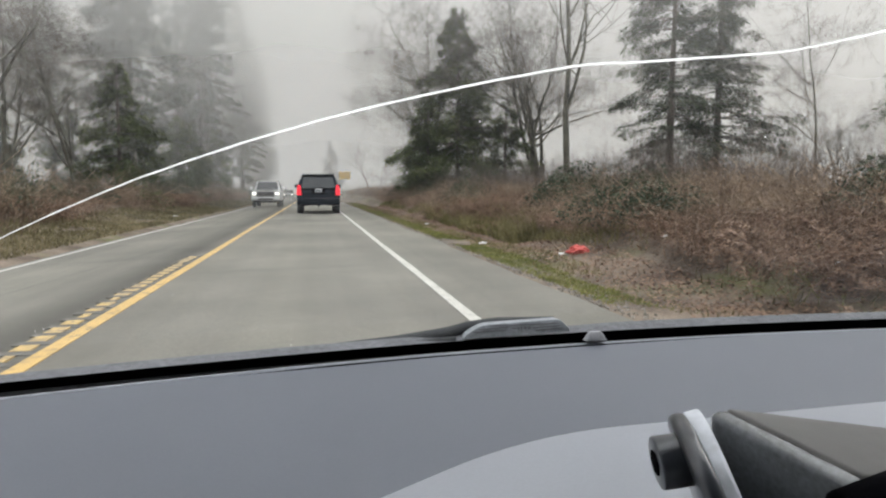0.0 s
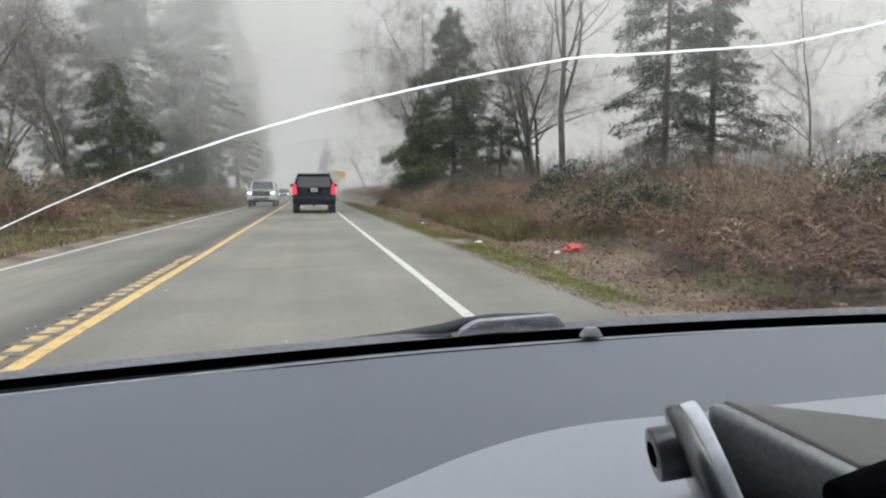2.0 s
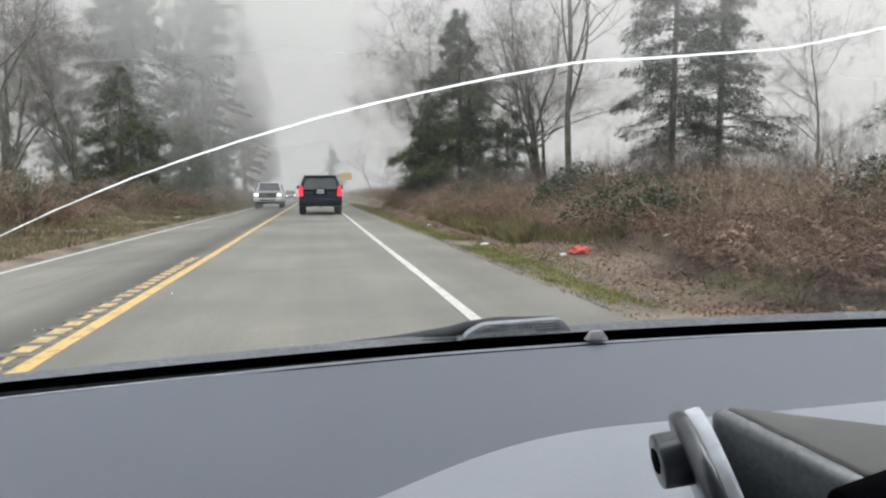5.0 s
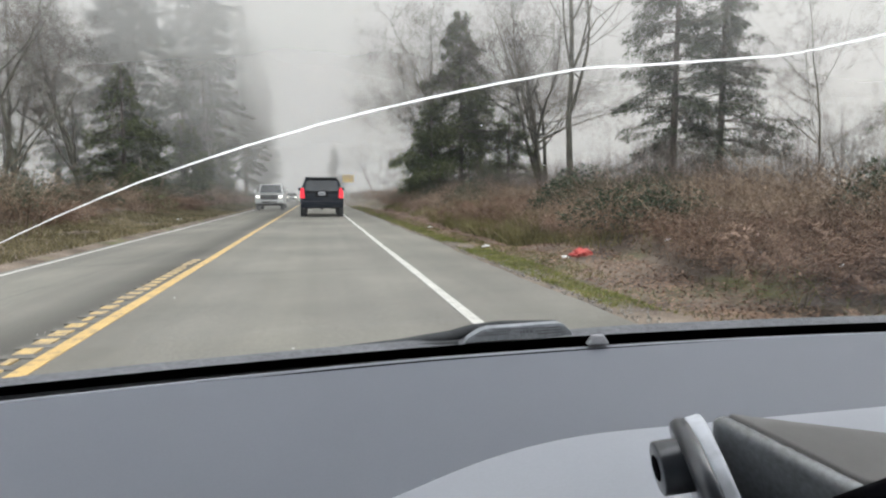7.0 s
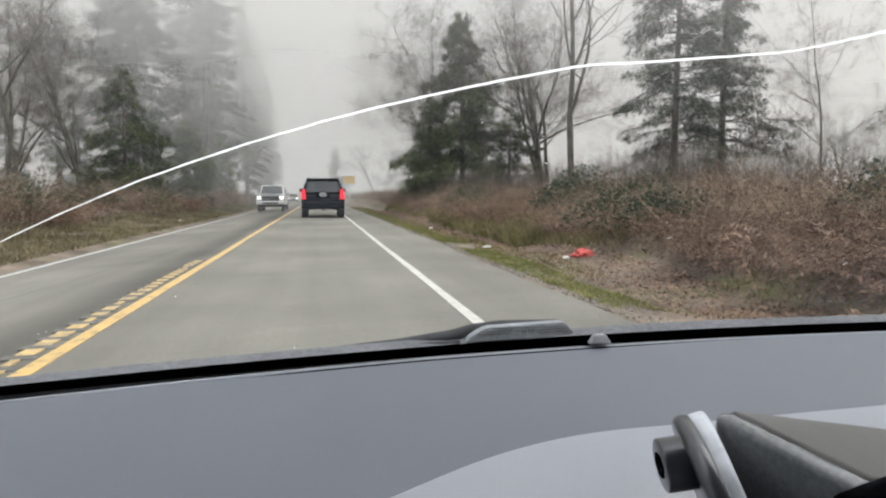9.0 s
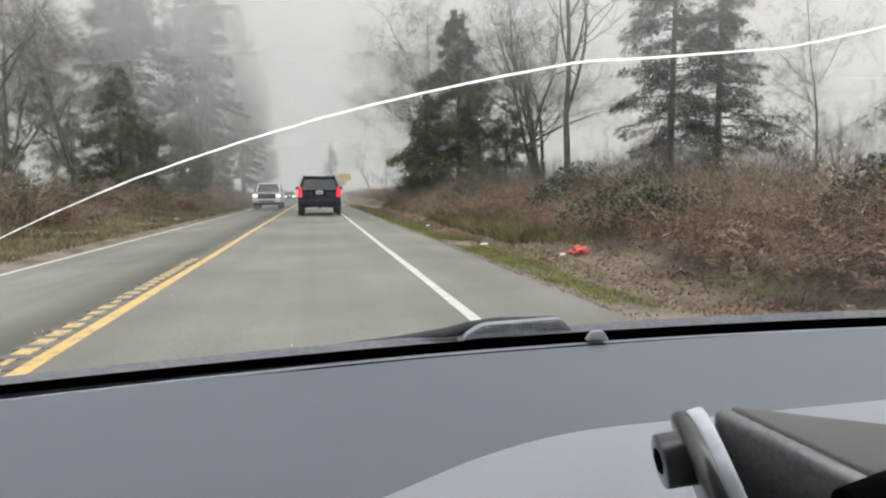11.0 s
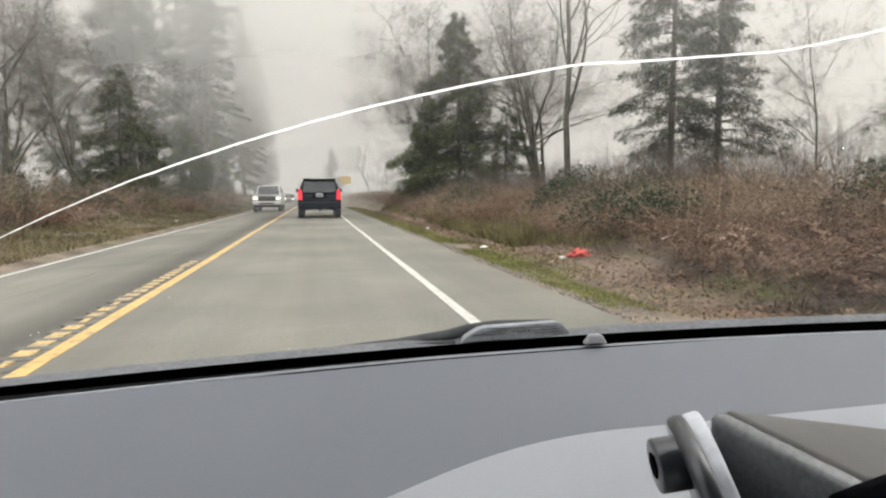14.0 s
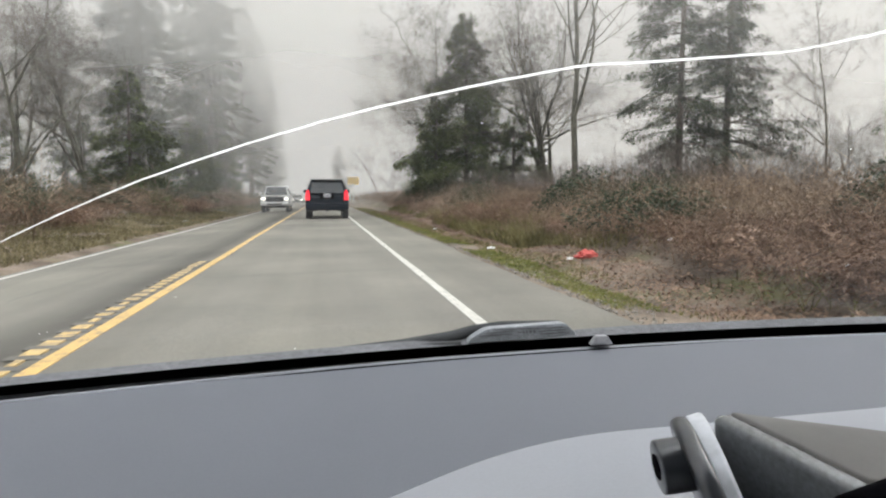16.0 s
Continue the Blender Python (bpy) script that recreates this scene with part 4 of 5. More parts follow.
def conifer(name, label, height, width, needles, seed, bare=0.10, dense=1.0, at=(0, 0, 0), turn=0.0, group="roadside conifers", droop=0.25, fine=1.0):
    rng = np.random.default_rng(seed)
    tree = thing(name, label, "tree", group, at=at, turn=turn)
    trunk = Pile()
    r0 = 0.010 * height + 0.05
    ks = np.linspace(0, 1, 10)
    lean = rng.normal(0, 0.01, 2) * height
    axis = np.stack([lean[0] * ks ** 2, lean[1] * ks ** 2, height * ks - 0.3 * (ks == 0)], 1)
    trunk.tube(axis, r0 * (1 - ks) ** 0.8 + 0.015, 8)
    sprays, limbs = [], Pile()
    levels = int(height * 1.9 * dense)
    for i in range(levels):
        t = bare + (1 - bare) * ((i + rng.random()) / levels)
        z = t * height
        c = np.array((lean[0] * t * t, lean[1] * t * t, z))
        reach = width * (1 - t) ** 0.75 * min(1.0, 0.55 + 2.2 * (t - bare) / (1 - bare))
        for j in range(rng.integers(3, 7)):
            if rng.random() < 0.12:
                continue
            a = rng.random() * 2 * math.pi
            length = reach * rng.uniform(0.55, 1.15) * (1 + 0.75 * noise.noise((1.3 * math.cos(a) + seed, 1.3 * math.sin(a), z * 0.33))) + 0.25
            out = np.array((math.cos(a), math.sin(a), 0.0))
            side = np.array((-math.sin(a), math.cos(a), 0.0))
            rise = rng.uniform(-0.15, 0.35) * (0.4 + t)
            s = np.linspace(0, 1, 5)
            pts = c + out * (length * s)[:, None] + np.array((0, 0, 1.0)) * (length * (rise * s - droop * 1.6 * s ** 2 + 0.10 * s ** 4))[:, None]
            limbs.tube(pts, 0.012 * length * (1 - s * 0.85) + 0.004, 3)
            n = max(6, int(length * 14.0 * dense * fine))
            u = 0.10 + 0.90 * np.sqrt(rng.random(n))
            v = rng.normal(0, 0.34, n) * length * u * (1.2 - u)
            p = c + out * (length * u)[:, None] + side * v[:, None]
            p[:, 2] += length * (rise * u - droop * 1.6 * u * u + 0.10 * u ** 4) - 0.18 * np.abs(v) + rng.normal(0, 0.12, n)
            for _ in range(3):
                sz = (0.16 + 0.26 * rng.random(n)) * (0.75 + 0.016 * height) / fine ** 0.7
                tip = out * rng.uniform(0.1, 1.0, n)[:, None] + side * (np.sign(v) * rng.uniform(0.0, 0.9, n) + rng.normal(0, 0.4, n))[:, None]
                tip[:, 2] += rng.uniform(-1.0, 0.25, n)
                tip /= np.linalg.norm(tip, axis=1)[:, None]
                wv = np.cross(tip, np.array((0, 0, 1.0))) + rng.normal(0, 0.5, (n, 3))
                wv *= (sz * rng.uniform(0.07, 0.16, n) / np.linalg.norm(wv, axis=1))[:, None]
                q = p + rng.normal(0, 0.06, (n, 3))
                sprays.append(np.stack([q - wv, q + wv, q + tip * (sz * rng.uniform(0.8, 1.7, n))[:, None]], 1).reshape(-1, 3))
    sprays = np.concatenate(sprays)
    crown_me = bpy.data.meshes.new("crown")
    crown_me.from_pydata(sprays, [], np.arange(len(sprays)).reshape(-1, 3).tolist())
    mesh_part("trunk", trunk.mesh("trunk"), BARK, tree, smooth=True)
    tagged(mesh_part("limbs", limbs.mesh("limbs"), BARK, tree), kind="stuff")
    tagged(mesh_part("crown", crown_me, needles, tree, "drooping dark green needle sprays"), kind="stuff")
    return tree


def bare_tree(name, label, height, spread, seed, at=(0, 0, 0), turn=0.0, stems=1, depth=5, lean=(0.0, 0.0), group="bare roadside trees", first=0.35, thick=1.0, twigs=1.0, mat_a=None):
    rng = np.random.default_rng(seed)
    tree = thing(name, label, "tree", group, at=at, turn=turn)
    wood, fine = Pile(), Pile()
    count = [0]

    def grow(p, d, length, r, level):
        k = 6 if level < 2 else 4 if level < 3 else 3 if level < 4 else 2 if level < 5 else 1
        pts, dd = [p], d
        bend = rng.normal(0, 0.24 + 0.07 * level, 3)
        for i in range(k):
            dd = unit(dd + bend / k * 1.6 + rng.normal(0, 0.05 + 0.03 * level, 3) + np.array((0, 0, 0.05)))
            pts.append(pts[-1] + dd * length / k)
        s = np.linspace(0, 1, k + 1)
        (wood if level < 3 else fine).tube(pts, r * (1 - 0.62 * s), 7 if level < 1 else 5 if level < 2 else 3)
        if level >= depth:
            return
        n = int(rng.integers(3, 6) * (twigs if level > 1 else 1)) + (3 if level == 0 else 0)
        for i in range(n):
            u = rng.uniform(first if level == 0 else 0.25, 1.0)
            f = u * k
            i0 = min(int(f), k - 1)
            q = pts[i0] + (pts[i0 + 1] - pts[i0]) * (f - i0)
            away = unit(np.cross(dd, rng.normal(0, 1, 3)))
            nd = unit(dd * rng.uniform(0.3, 0.85) + away * rng.uniform(0.5, 1.0) * spread + np.array((0, 0, 0.12)))
            grow(q, nd, length * rng.uniform(0.42, 0.68), max(r * (1 - 0.62 * u) * rng.uniform(0.45, 0.7), 0.004), level + 1)
        grow(pts[-1], unit(dd + rng.normal(0, 0.15, 3)), length * 0.55, r * 0.38, level + 1)

    for s in range(stems):
        a = rng.random() * 6.28
        off = np.array((math.cos(a), math.sin(a), 0)) * (0.25 * (stems > 1))
        d = unit(np.array((lean[0] + off[0] * 0.9, lean[1] + off[1] * 0.9, 1.0)) + rng.normal(0, 0.05, 3))
        grow(off + np.array((0, 0, -0.15)), d, height * rng.uniform(0.5, 0.62), thick * 0.0088 * height + 0.015, 0)
    mesh_part("trunk", wood.mesh("trunk"), mat_a or MOSSY, tree, smooth=True)
    tagged(mesh_part("twigs", fine.mesh("twigs"), TWIG, tree, "bare grey-brown twigs"), kind="stuff")
    return tree


def on_land(x, y, dz=0.0):
    return (x, y, rough_land(x, y) + dz)




# tall firs along the left side of the road
FIR = "tall dark green fir fading into the fog"
firs = [
    conifer("fir_tree", FIR, 33, 4.4, NEEDLES, 11, bare=0.08, fine=1.7, dense=1.2, at=on_land(-13.5, 52)),
    conifer("fir_tree", FIR, 29, 4.0, NEEDLES, 12, bare=0.14, fine=1.7, dense=1.2, at=on_land(-11.0, 68)),
    conifer("fir_tree", FIR, 36, 4.8, NEEDLES, 13, bare=0.06, fine=1.7, dense=1.2, at=on_land(-13.0, 84)),
    conifer("fir_tree", "young green cedar with dense low boughs", 7.5, 2.6, CEDAR, 14, bare=0.0, dense=2.0, fine=1.7, at=on_land(-10.2, 37)),
]
for k, x, y, s, a in ((0, -11.0, 104, 0.95, 70), (2, -11.0, 124, 0.9, 150), (1, -14.5, 76, 1.0, 110), (0, -10.5, 142, 0.85, 77), (2, -21.0, 78, 0.9, 220), (1, -24.0, 66, 0.8, 190)):
    m = pose(*on_land(x, y), 0, 0, a) @ Matrix.Diagonal((s, s, s, 1))
    copy_thing(firs[k], m)
for x, y, a in ((-9.6, 49, 200), (-10.5, 58, 310), (-9.4, 66, 130), (-13.0, 50.5, 20), (-20.5, 47.5, 45), (-17.5, 52.0, 170)):
    copy_thing(firs[3], pose(*on_land(x, y), 0, 0, a) @ Matrix.Scale(0.62 + 0.004 * y, 4))

# bare broadleaf trees among and before the firs
BARE = "bare mossy broadleaf tree with fine twigs"
oaks = [
    bare_tree("bare_tree", BARE, 14, 1.15, 21, at=on_land(-14.6, 35), thick=1.1, first=0.2, mat_a=LICHEN),
    bare_tree("bare_tree", BARE, 15, 1.0, 22, at=on_land(-12.9, 40), thick=0.9, stems=2, first=0.25, mat_a=LICHEN),
]
for k, x, y, s, a in ((1, -16.8, 38.0, 0.95, 100), (0, -11.9, 47.0, 0.9, 200), (1, -18.5, 43.0, 1.0, 300), (0, -10.8, 66.0, 0.9, 35)):
    copy_thing(oaks[k], pose(*on_land(x, y), 0, 0, a) @ Matrix.Scale(s, 4))
for x, y, s, a in ((52.0, 55.0, 0.62, 40), (61.0, 66.0, 0.75, 160)):
    copy_thing(oaks[1], pose(*on_land(x, y), 0, 0, a) @ Matrix.Scale(s, 4))

# the clump beside the right verge: a dense bushy cedar, bare maples leaning over it
CLUMP = "trees beside the bank"
conifer("cedar_tree", "bushy dark cedar with boughs down to the ground", 11.5, 3.9, CEDAR, 31, bare=0.01, dense=2.3, at=on_land(9.0, 39.6), droop=0.2, group=CLUMP, fine=1.9)
conifer("cedar_tree", "low bushy cedar beside the verge", 6.2, 2.3, CEDAR, 32, bare=0.0, dense=2.4, at=on_land(6.9, 38.8), droop=0.16, group=CLUMP, fine=1.9)
conifer("cedar_tree", "low bushy cedar beside the verge", 5.5, 2.2, CEDAR, 30, bare=0.0, dense=2.0, at=on_land(11.6, 38.0), droop=0.16, group=CLUMP, fine=1.9)
bare_tree("maple_tree", "bare many-stemmed maple with a haze of twigs", 13, 1.0, 33, at=on_land(8.4, 43), stems=3, group=CLUMP, lean=(0.05, 0), twigs=1.2)
bare_tree("maple_tree", "bare maple leaning over the brush", 13, 1.0, 34, at=on_land(13.4, 37), stems=3, group=CLUMP, lean=(-0.38, 0), thick=1.25)
bare_tree("maple_tree", "slim bare maple with upright limbs", 15, 0.8, 35, at=on_land(14.4, 39), stems=2, group=CLUMP, lean=(-0.15, 0))
bare_tree("alder_tree", "slender bare alder trunk with short side twigs", 24, 0.6, 36, at=on_land(14.2, 34.2), depth=3, group=CLUMP, first=0.15, thick=0.9)
conifer("fir_tree", "open dark green fir behind the bank", 16, 4.3, NEEDLES, 37, bare=0.03, dense=1.45, at=on_land(18.6, 31), group=CLUMP, droop=0.2, fine=2.2)
conifer("fir_tree", "open dark green fir behind the bank", 17, 3.6, NEEDLES, 38, bare=0.06, dense=1.35, at=on_land(22.4, 32.5), group=CLUMP, droop=0.2, fine=2.2)
conifer("cedar_tree", "young green conifer on the bank", 7, 2.0, NEEDLES, 39, bare=0.02, dense=1.2, at=on_land(27.0, 25.4), group=CLUMP, fine=2.0)
bare_tree("alder_tree", "lone bare alder with short crooked limbs on the bank", 11, 0.9, 58, at=on_land(24.0, 27.0), depth=5, group=CLUMP, first=0.3, thick=0.55, twigs=1.2)
# faint trees down the road
conifer("fir_tree", "lone fir almost lost in the fog", 11, 2.9, NEEDLES, 47, dense=1.6, bare=0.02, at=on_land(3.5, 134), group="far trees")
bare_tree("alder_tree", "leaning bare alder faint in the fog", 11, 0.9, 42, at=on_land(8.3, 96), group="far trees", depth=4, lean=(-0.2, 0))
bare_tree("alder_tree", "small bare alder faint in the fog", 7, 1.0, 43, at=on_land(9.4, 90), group="far trees", depth=4, stems=2)
bare_tree("alder_tree", "slim bare alder behind the brush in the mist", 14, 0.5, 44, at=on_land(44, 56), group="far trees", depth=4, thick=0.45)


# ---- brush: joined clumps of bramble, bracken and low evergreens ----
def bramble_clump(rng, h, w, n):
    stems = Pile()
    for i in range(n):
        a, l = rng.random() * 6.28, rng.uniform(0.5, 1.1)
        o = np.array((rng.normal(0, w * 0.28), rng.normal(0, w * 0.28), -0.05))
        s = np.linspace(0, 1, 4)
        out = np.array((math.cos(a), math.sin(a), 0.0)) * w * 0.6 * l
        up = h * l * rng.uniform(0.7, 1.2)
        pts = o + out * (s ** 1.3)[:, None] + np.array((0, 0, 1.0)) * (up * (1.75 * s - 0.95 * s ** 2 * rng.uniform(0.5, 1.3)))[:, None] + rng.normal(0, 0.03, (4, 3))
        stems.tube(pts, 0.0038 * (1 - 0.7 * s) + 0.0010, 3)
        for q in range(1):
            b = pts[rng.integers(1, 3)]
            e = b + rng.normal(0, 0.16, 3) + np.array((0, 0, 0.12))
            stems.tube([b, e], [0.0028, 0.0012], 3)
    return stems


def thicket_clump(rng, h, w, n):
    """Thin upright twigs, forked near the top."""
    stems = Pile()
    for i in range(n):
        o = np.array((rng.normal(0, w * 0.3), rng.normal(0, w * 0.3), -0.05))
        top = o + np.array((rng.normal(0, 0.16), rng.normal(0, 0.16), 1.0)) * h * rng.uniform(0.45, 1.1)
        mid = o * 0.45 + top * 0.55 + rng.normal(0, 0.05, 3)
        stems.tube([o, mid, top], [0.0045, 0.003, 0.001], 3)
        for q in range(2):
            stems.tube([mid * (0.7 - 0.4 * q) + top * (0.3 + 0.4 * q), top + rng.normal(0, 0.20, 3)], [0.002, 0.0008], 3)
    return stems


def leafy_clump(rng, h, w, n, size, long=1.6, hang=0.4):
    leaves = Pile()
    for i in range(n):
        a, rr = rng.random() * 6.28, w * 0.62 * math.sqrt(rng.random())
        top = h * (1 - (rr / (w * 0.75)) ** 2)
        p = np.array((math.cos(a) * rr, math.sin(a) * rr, top * rng.random() ** 0.55))
        d = unit(np.array((math.cos(a), math.sin(a), 0)) * 0.7 + rng.normal(0, 0.6, 3) + np.array((0, 0, -hang * rng.random() + 0.15)))
        sz = size * rng.uniform(0.6, 1.4)
        wv = unit(np.cross(d, rng.normal(0, 1, 3))) * sz * 0.35
        t = p + d * sz * long
        m = p * 0.5 + t * 0.5 + np.array((0, 0, 0.12 * sz))
        leaves.add([p, m + wv, t, m - wv], [(0, 1, 2), (0, 2, 3)])
    return leaves


def frond_clump(rng, h, w, n):
    """Dead bracken: collapsed fronds of paired narrow leaflets."""
    pile = Pile()
    for i in range(n):
        a, l = rng.random() * 6.28, rng.uniform(0.5, 1.0) * w * 0.8
        o = np.array((rng.normal(0, w * 0.25), rng.normal(0, w * 0.25), 0.0))
        out = np.array((math.cos(a), math.sin(a), 0.0))
        sd = np.array((-math.sin(a), math.cos(a), 0.0))
        up, tilt = h * rng.uniform(0.6, 1.3), rng.uniform(-0.5, 0.5)
        for q in range(26):
            u = (q + 1) / 26.5
            p = o + out * l * u + np.array((0, 0, up * (1.9 * u - 1.5 * u * u))) + rng.normal(0, 0.008, 3)
            s = l * 0.12 * (1 - u) + 0.014
            for g in (-1, 1):
                t = p + sd * g * s + out * s * 0.6 + np.array((0, 0, g * tilt * s - 0.35 * s)) + rng.normal(0, 0.014, 3)
                wv = out * l * 0.006 + rng.normal(0, 0.003, 3)
                pile.add([p - wv, p + wv, t], [(0, 1, 2)])
    return pile


def scatter(name, label, category, variants, material, spots):
    """One object of many clumps. spots: x, y, scale, height scale, turn, variant."""
    vs, fs, n = [], [], 0
    base = [(np.concatenate(p.v), p.f) for p in variants]
    arr = [np.array([f if len(f) == 4 else (*f, f[-1]) for f in b[1]]) for b in base]
    tri = [len(b[1][0]) == 3 for b in base]
    for x, y, s, hs, a, k in spots:
        v = base[k][0]
        c, sn = math.cos(a), math.sin(a)
        vs.append(np.stack([(v[:, 0] * c - v[:, 1] * sn) * s + x, (v[:, 0] * sn + v[:, 1] * c) * s + y, v[:, 2] * s * hs + rough_land(x, y)], 1))
        f = arr[k][:, :3] if tri[k] else arr[k]
        fs.extend((f + n).tolist())
        n += len(v)
    me = bpy.data.meshes.new(name)
    me.from_pydata(np.concatenate(vs), [], fs)
    return tagged(mesh_part(name, me, material), label, category, kind="stuff")


brng = np.random.default_rng(5)
brambles = [bramble_clump(brng, 0.75, 1.2, 42) for _ in range(5)]
brackens = [frond_clump(brng, 0.55, 1.1, 30) for _ in range(4)]
salals = [leafy_clump(brng, 0.7, 1.2, 1000, 0.034) for _ in range(3)]
drys = [leafy_clump(brng, 0.62, 1.3, 900, 0.021, 1.8, 0.8) for _ in range(3)]


def spots_along(n, x0, x1, y0, y1, kinds, lo, hi, near=1.6, thin=None):
    out = []
    while len(out) < n:
        x = brng.uniform(x0, x1)
        y = y0 + (y1 - y0) * brng.random() ** near
        if thin is not None and not thin(x, y):
            continue
        out.append((x, y, brng.uniform(lo, hi), brng.uniform(0.75, 1.15), brng.random() * 6.28, int(brng.integers(0, kinds))))
    return out


def patch(scale, cut, off):
    return lambda x, y: noise.noise((x * scale, y * scale, off)) > cut


scatter("bracken", "collapsed reddish-brown dead bracken covering the bank", "undergrowth", brackens, BRACKEN, spots_along(330, 4.7, 9.5, 2, 48, 4, 0.7, 1.25, 1.5, patch(0.25, -0.15, 1.0)) + spots_along(190, 4.85, 6.3, 4.0, 22, 4, 0.6, 1.05, 1.3) + spots_along(90, 5.0, 12, 40, 120, 4, 1.2, 2.0, 1.3))
scatter("bramble", "tangled grey-brown bare bramble stems on the bank", "undergrowth", brambles, BRAMBLE, spots_along(300, 5.0, 9.8, 5.5, 50, 5, 0.8, 1.2, 1.5) + spots_along(80, 5.0, 14, 40, 110, 4, 1.2, 1.8, 1.3))
scatter("dry_brush", "dry brown leafy brush on the bank", "undergrowth", drys, BRAMBLE, spots_along(120, 5.4, 11, 2, 60, 3, 0.9, 1.7, 1.5, patch(0.2, -0.05, 7.0)) + spots_along(50, 6, 20, 30, 120, 3, 1.2, 2.0, 1.2))
thickets = [thicket_clump(brng, 1.5, 1.5, 60) for _ in range(4)]
scatter("twig_thicket", "thin upright brown twigs rising out of the brush", "undergrowth", thickets, TWIG, spots_along(115, 6.6, 17, 11, 46, 4, 0.75, 1.25, 1.2) + spots_along(30, 6, 14, 30, 60, 4, 0.9, 1.4, 1.2))
scatter("evergreen_brush", "low dark green evergreen brush among the brambles", "undergrowth", salals, SALAL, spots_along(90, 5.2, 10, 4, 50, 3, 0.8, 1.5, 1.4, patch(0.3, 0.10, 3.0)))
scatter("forest_edge_brush", "brown and grey brush along the forest edge", "undergrowth", brambles, BRAMBLE, spots_along(110, -12.5, -7.9, 12, 80, 5, 1.3, 2.3, 1.4))
scatter("forest_edge_bracken", "brown bracken under the forest edge", "undergrowth", brackens, BRACKEN, spots_along(85, -11, -7.8, 13, 80, 4, 1.1, 1.9, 1.3))
scatter("forest_edge_evergreens", "dark green undergrowth below the firs", "undergrowth", salals, SALAL, spots_along(125, -16, -9.0, 14, 110, 3, 1.1, 2.2, 1.2))
for k, (x, y, h, w) in enumerate(((6.05, 13.9, 1.25, 1.7), (9.0, 34, 2.0, 2.4), (6.9, 27.5, 1.1, 1.5))):
    bush = thing("evergreen_bush", "rounded dark green evergreen bush on the bank", "bush", "evergreen bushes", at=on_land(x, y))
    mesh_part("foliage", leafy_clump(brng, h, w, 3600, 0.042).mesh("foliage"), SALAL, bush)
    tagged(mesh_part("stems", bramble_clump(brng, h * 0.7, w, 30).mesh("stems"), BRAMBLE, bush), kind="stuff")

# grass on both verges, fallen leaves at the foot of the bank
def worn_strip(x, y):
    """Bare trodden dirt beside the asphalt, its edge uneven."""
    return x > 3.45 + 0.5 * noise.noise((0.0, y * 0.7, 4.0)) and y < 8.5 + 2.5 * noise.noise((x * 0.9, y * 0.5, 2.0))


def grass_strip(name, label, n, xs, ys, hi, near=1.7, cut=-0.1, blades=GRASS):
    v, f, c = [], [], 0
    while c < n:
        x = brng.uniform(*xs)
        y = ys[0] + (ys[1] - ys[0]) * brng.random() ** near
        if noise.noise((x * 0.8, y * 0.35, 11.0)) < cut - 0.25 * brng.random():
            continue
        if x > 0 and worn_strip(x, y) and brng.random() < 0.85:
            continue
        z = rough_land(x, y) - 0.01
        h, a = hi * brng.uniform(0.4, 1.1), brng.random() * 6.28
        w = 0.006 + 0.0004 * y
        dx, dy = math.cos(a) * w, math.sin(a) * w
        bx, by = brng.normal(0, 0.5) * h, brng.normal(0, 0.5) * h
        v += [(x - dx, y - dy, z), (x + dx, y + dy, z), (x + bx, y + by, z + h)]
        f.append((3 * c, 3 * c + 1, 3 * c + 2))
        c += 1
    me = bpy.data.meshes.new(name)
    me.from_pydata(v, [], f)
    return tagged(mesh_part(name, me, blades), label, "grass", kind="stuff")


grass_strip("verge_grass", "short yellow-green winter grass beside the asphalt", 34000, (2.85, 3.9), (3, 60), 0.06, 1.4, -0.2)
grass_strip("moss_strip", "bright yellow-green moss and grass along the asphalt edge", 60000, (2.88, 3.45), (3.5, 60), 0.045, 1.5, -0.15, MOSS)
grass_strip("verge_grass", "dull olive-brown winter grass along the far verge", 60000, (-8.6, -5.7), (8, 90), 0.15, 1.4, -0.3, DRY_GRASS)
grass_strip("bank_grass", "pale dry grass tufts on the bank", 20000, (4.5, 7.5), (3, 45), 0.30, 1.5, 0.05)
grass_strip("tall_grass", "tall yellow-green grass tufts at the foot of the bank", 9000, (4.2, 5.7), (13, 24), 0.5, 1.0, -0.1)
lv, lf = [], []
for i in range(46000):
    x = 3.3 + 2.4 * brng.beta(2.0, 2)
    y = 2.5 + 40 * brng.random() ** 2.3
    z = rough_land(x, y) + 0.012
    s, a = brng.uniform(0.008, 0.021) * (1 + y * 0.04), brng.random() * 6.28
    u = np.array((math.cos(a), math.sin(a), brng.normal(0, 0.3))) * s
    w = np.array((-math.sin(a), math.cos(a), brng.normal(0, 0.3))) * s * 0.7
    p = np.array((x, y, z + 0.3 * s))
    lv += [tuple(p - u), tuple(p + w), tuple(p + u), tuple(p - w)]
    lf.append((4 * i, 4 * i + 1, 4 * i + 2, 4 * i + 3))
me = bpy.data.meshes.new("fallen_leaves")
me.from_pydata(lv, [], lf)
tagged(mesh_part("fallen_leaves", me, LEAF), "brown fallen leaves littering the foot of the bank", "leaf litter", kind="stuff")
sv = Pile()
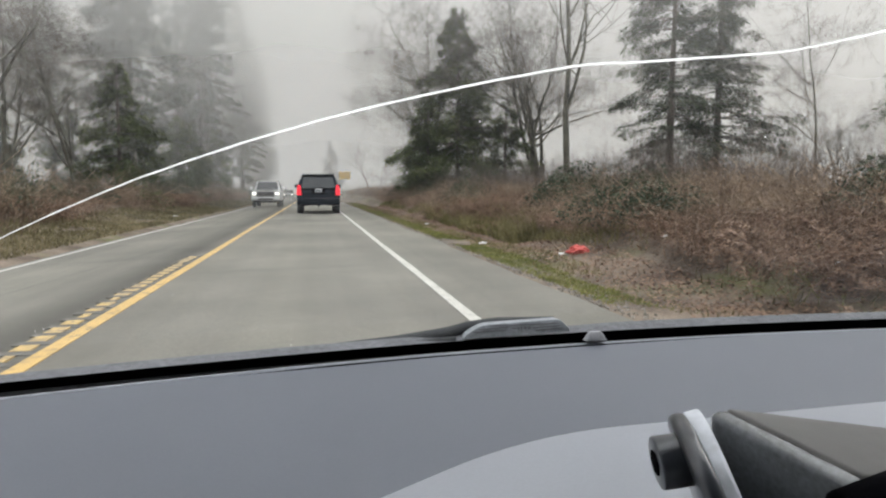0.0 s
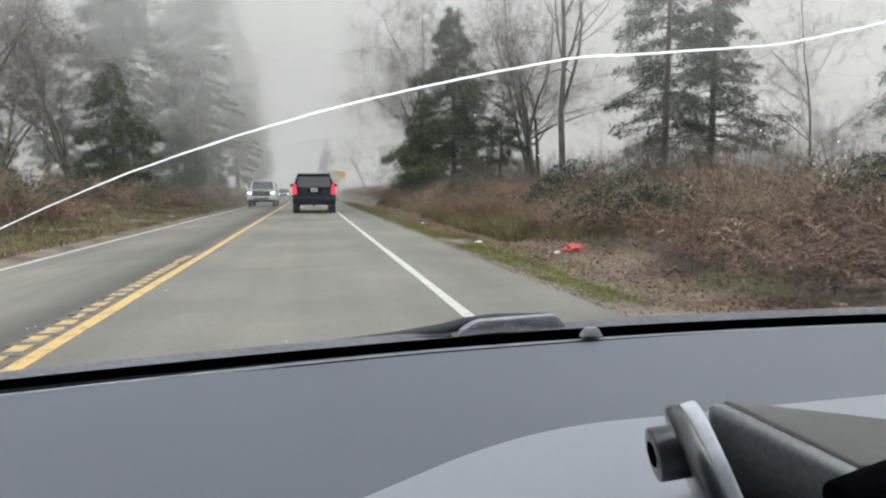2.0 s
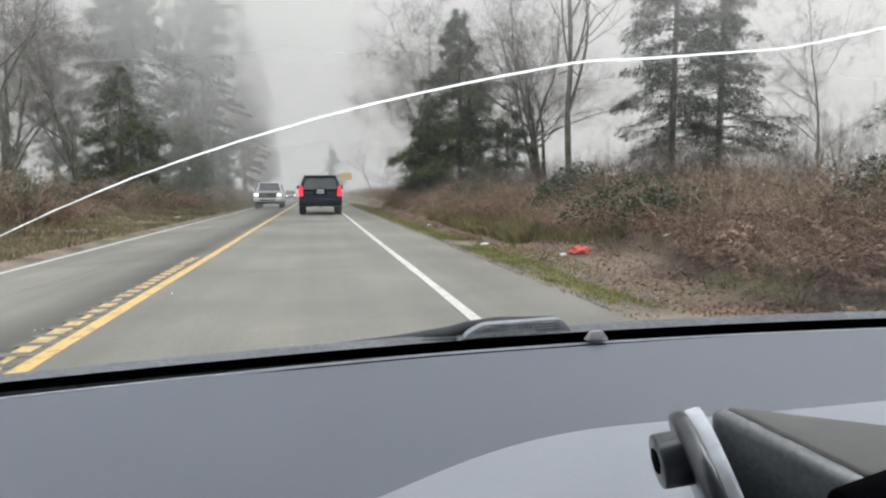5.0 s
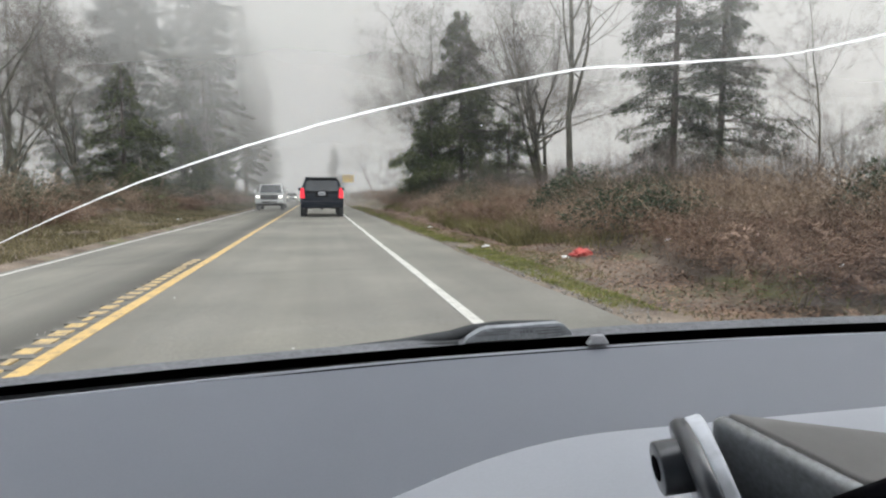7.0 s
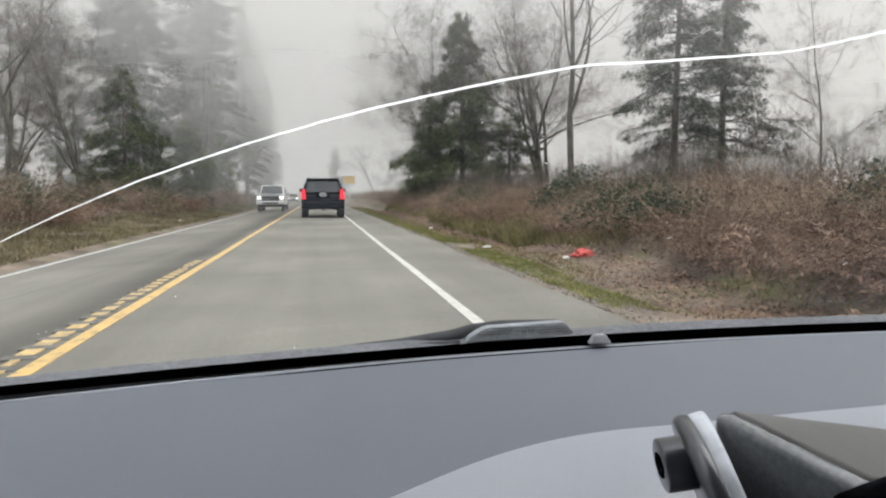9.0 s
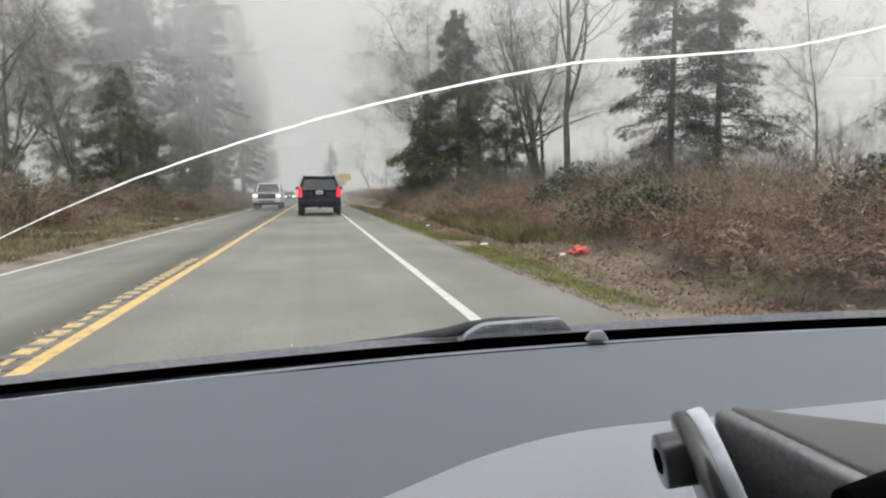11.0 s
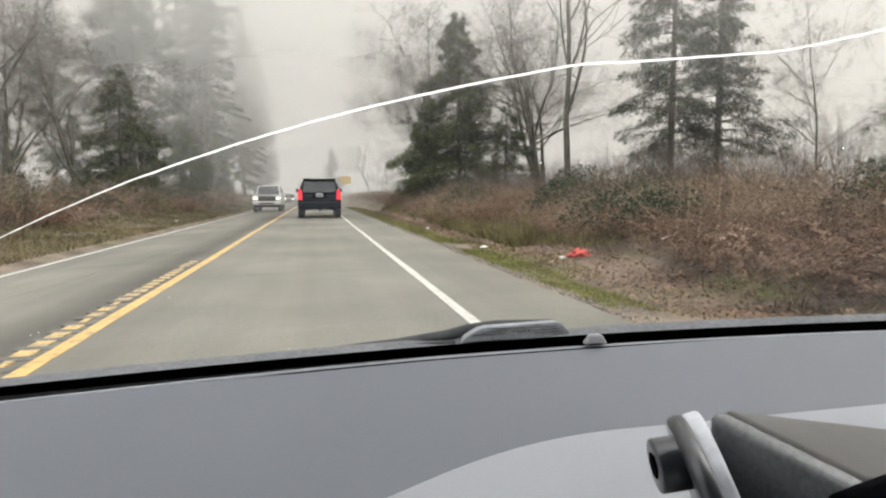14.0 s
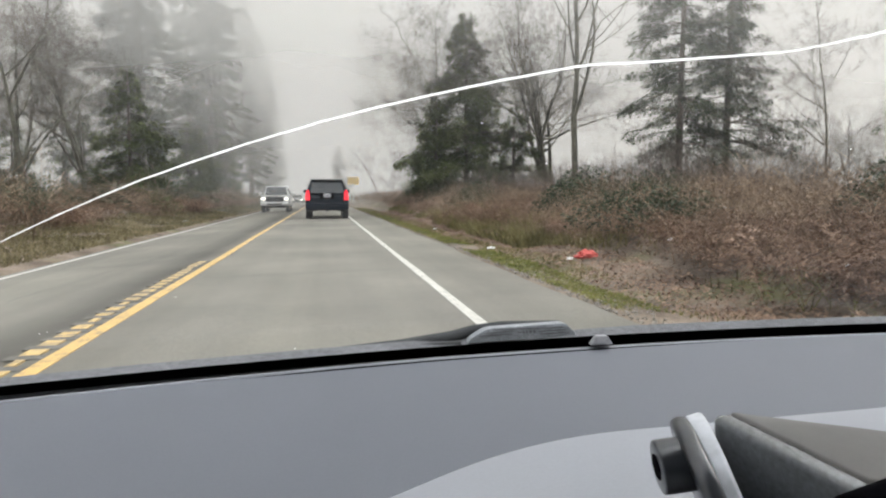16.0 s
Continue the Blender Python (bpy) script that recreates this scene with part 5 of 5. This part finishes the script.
for i in range(1800):
    x = ROAD_R + 0.05 + abs(brng.normal(0, 0.28))
    y = 3 + 40 * brng.random() ** 1.7
    s = brng.uniform(0.008, 0.028)
    o = np.array((x, y, rough_land(x, y) + s * 0.3))
    q = brng.normal(0, 0.25, (6, 3)) * s + np.array(((1, 0, 0), (-1, 0, 0), (0, 1, 0), (0, -1, 0), (0, 0, 0.7), (0, 0, -0.7))) * s
    sv.add(o + q, [(0, 2, 4), (2, 1, 4), (1, 3, 4), (3, 0, 4), (2, 0, 5), (1, 2, 5), (3, 1, 5), (0, 3, 5)])
tagged(mesh_part("shoulder_gravel", sv.mesh("gravel"), GRAVEL), "loose grey gravel along the asphalt edge", "gravel", kind="stuff")


# ---- small things on the verge ----
def crumpled(name, label, category, material, x, y, size, seed, flat=0.5):
    bm = bmesh.new()
    bmesh.ops.create_icosphere(bm, subdivisions=3, radius=size)
    for v in bm.verts:
        k = 1 + 0.55 * noise.noise(v.co * (2.2 / size) + Vector((seed, 0, 0))) + 0.2 * noise.noise(v.co * (6 / size) + Vector((seed, 5, 0)))
        v.co = Vector((v.co.x * k * 1.3, v.co.y * k, v.co.z * k * flat))
    ob = part(name, bm, material)
    ob.matrix_basis = pose(x, y, rough_land(x, y) + size * flat * 0.6, 0, 0, seed * 40)
    return tagged(ob, label, category, "litter on the verge")


for i, (x, y, s) in enumerate(((3.55, 13.2, 0.07), (3.9, 9.6, 0.05), (3.7, 21.0, 0.06), (-6.3, 31.0, 0.10))):
    crumpled("paper_litter", "crumpled white paper litter in the grass", "litter", PAPER, x, y, s, i + 1)
crumpled("red_bag", "crumpled red cloth bag in the verge grass", "litter", RED_CLOTH, 4.15, 9.5, 0.125, 9, 0.6)

sign = thing("road_sign", "yellow rectangular warning sign on a post", "road sign", at=on_land(4.0, 86))
part("sign_plate", prism_bm([(-0.75, 2.62), (0.75, 2.62), (0.75, 3.62), (-0.75, 3.62)], -0.006, 0.006, "y", 0.004), SIGN_YELLOW, sign, "plain yellow plate")
part("post", box_bm((0.08, 0.08, 3.6), (0, 0.06, 1.7), 0.01), STEEL_POST, sign)
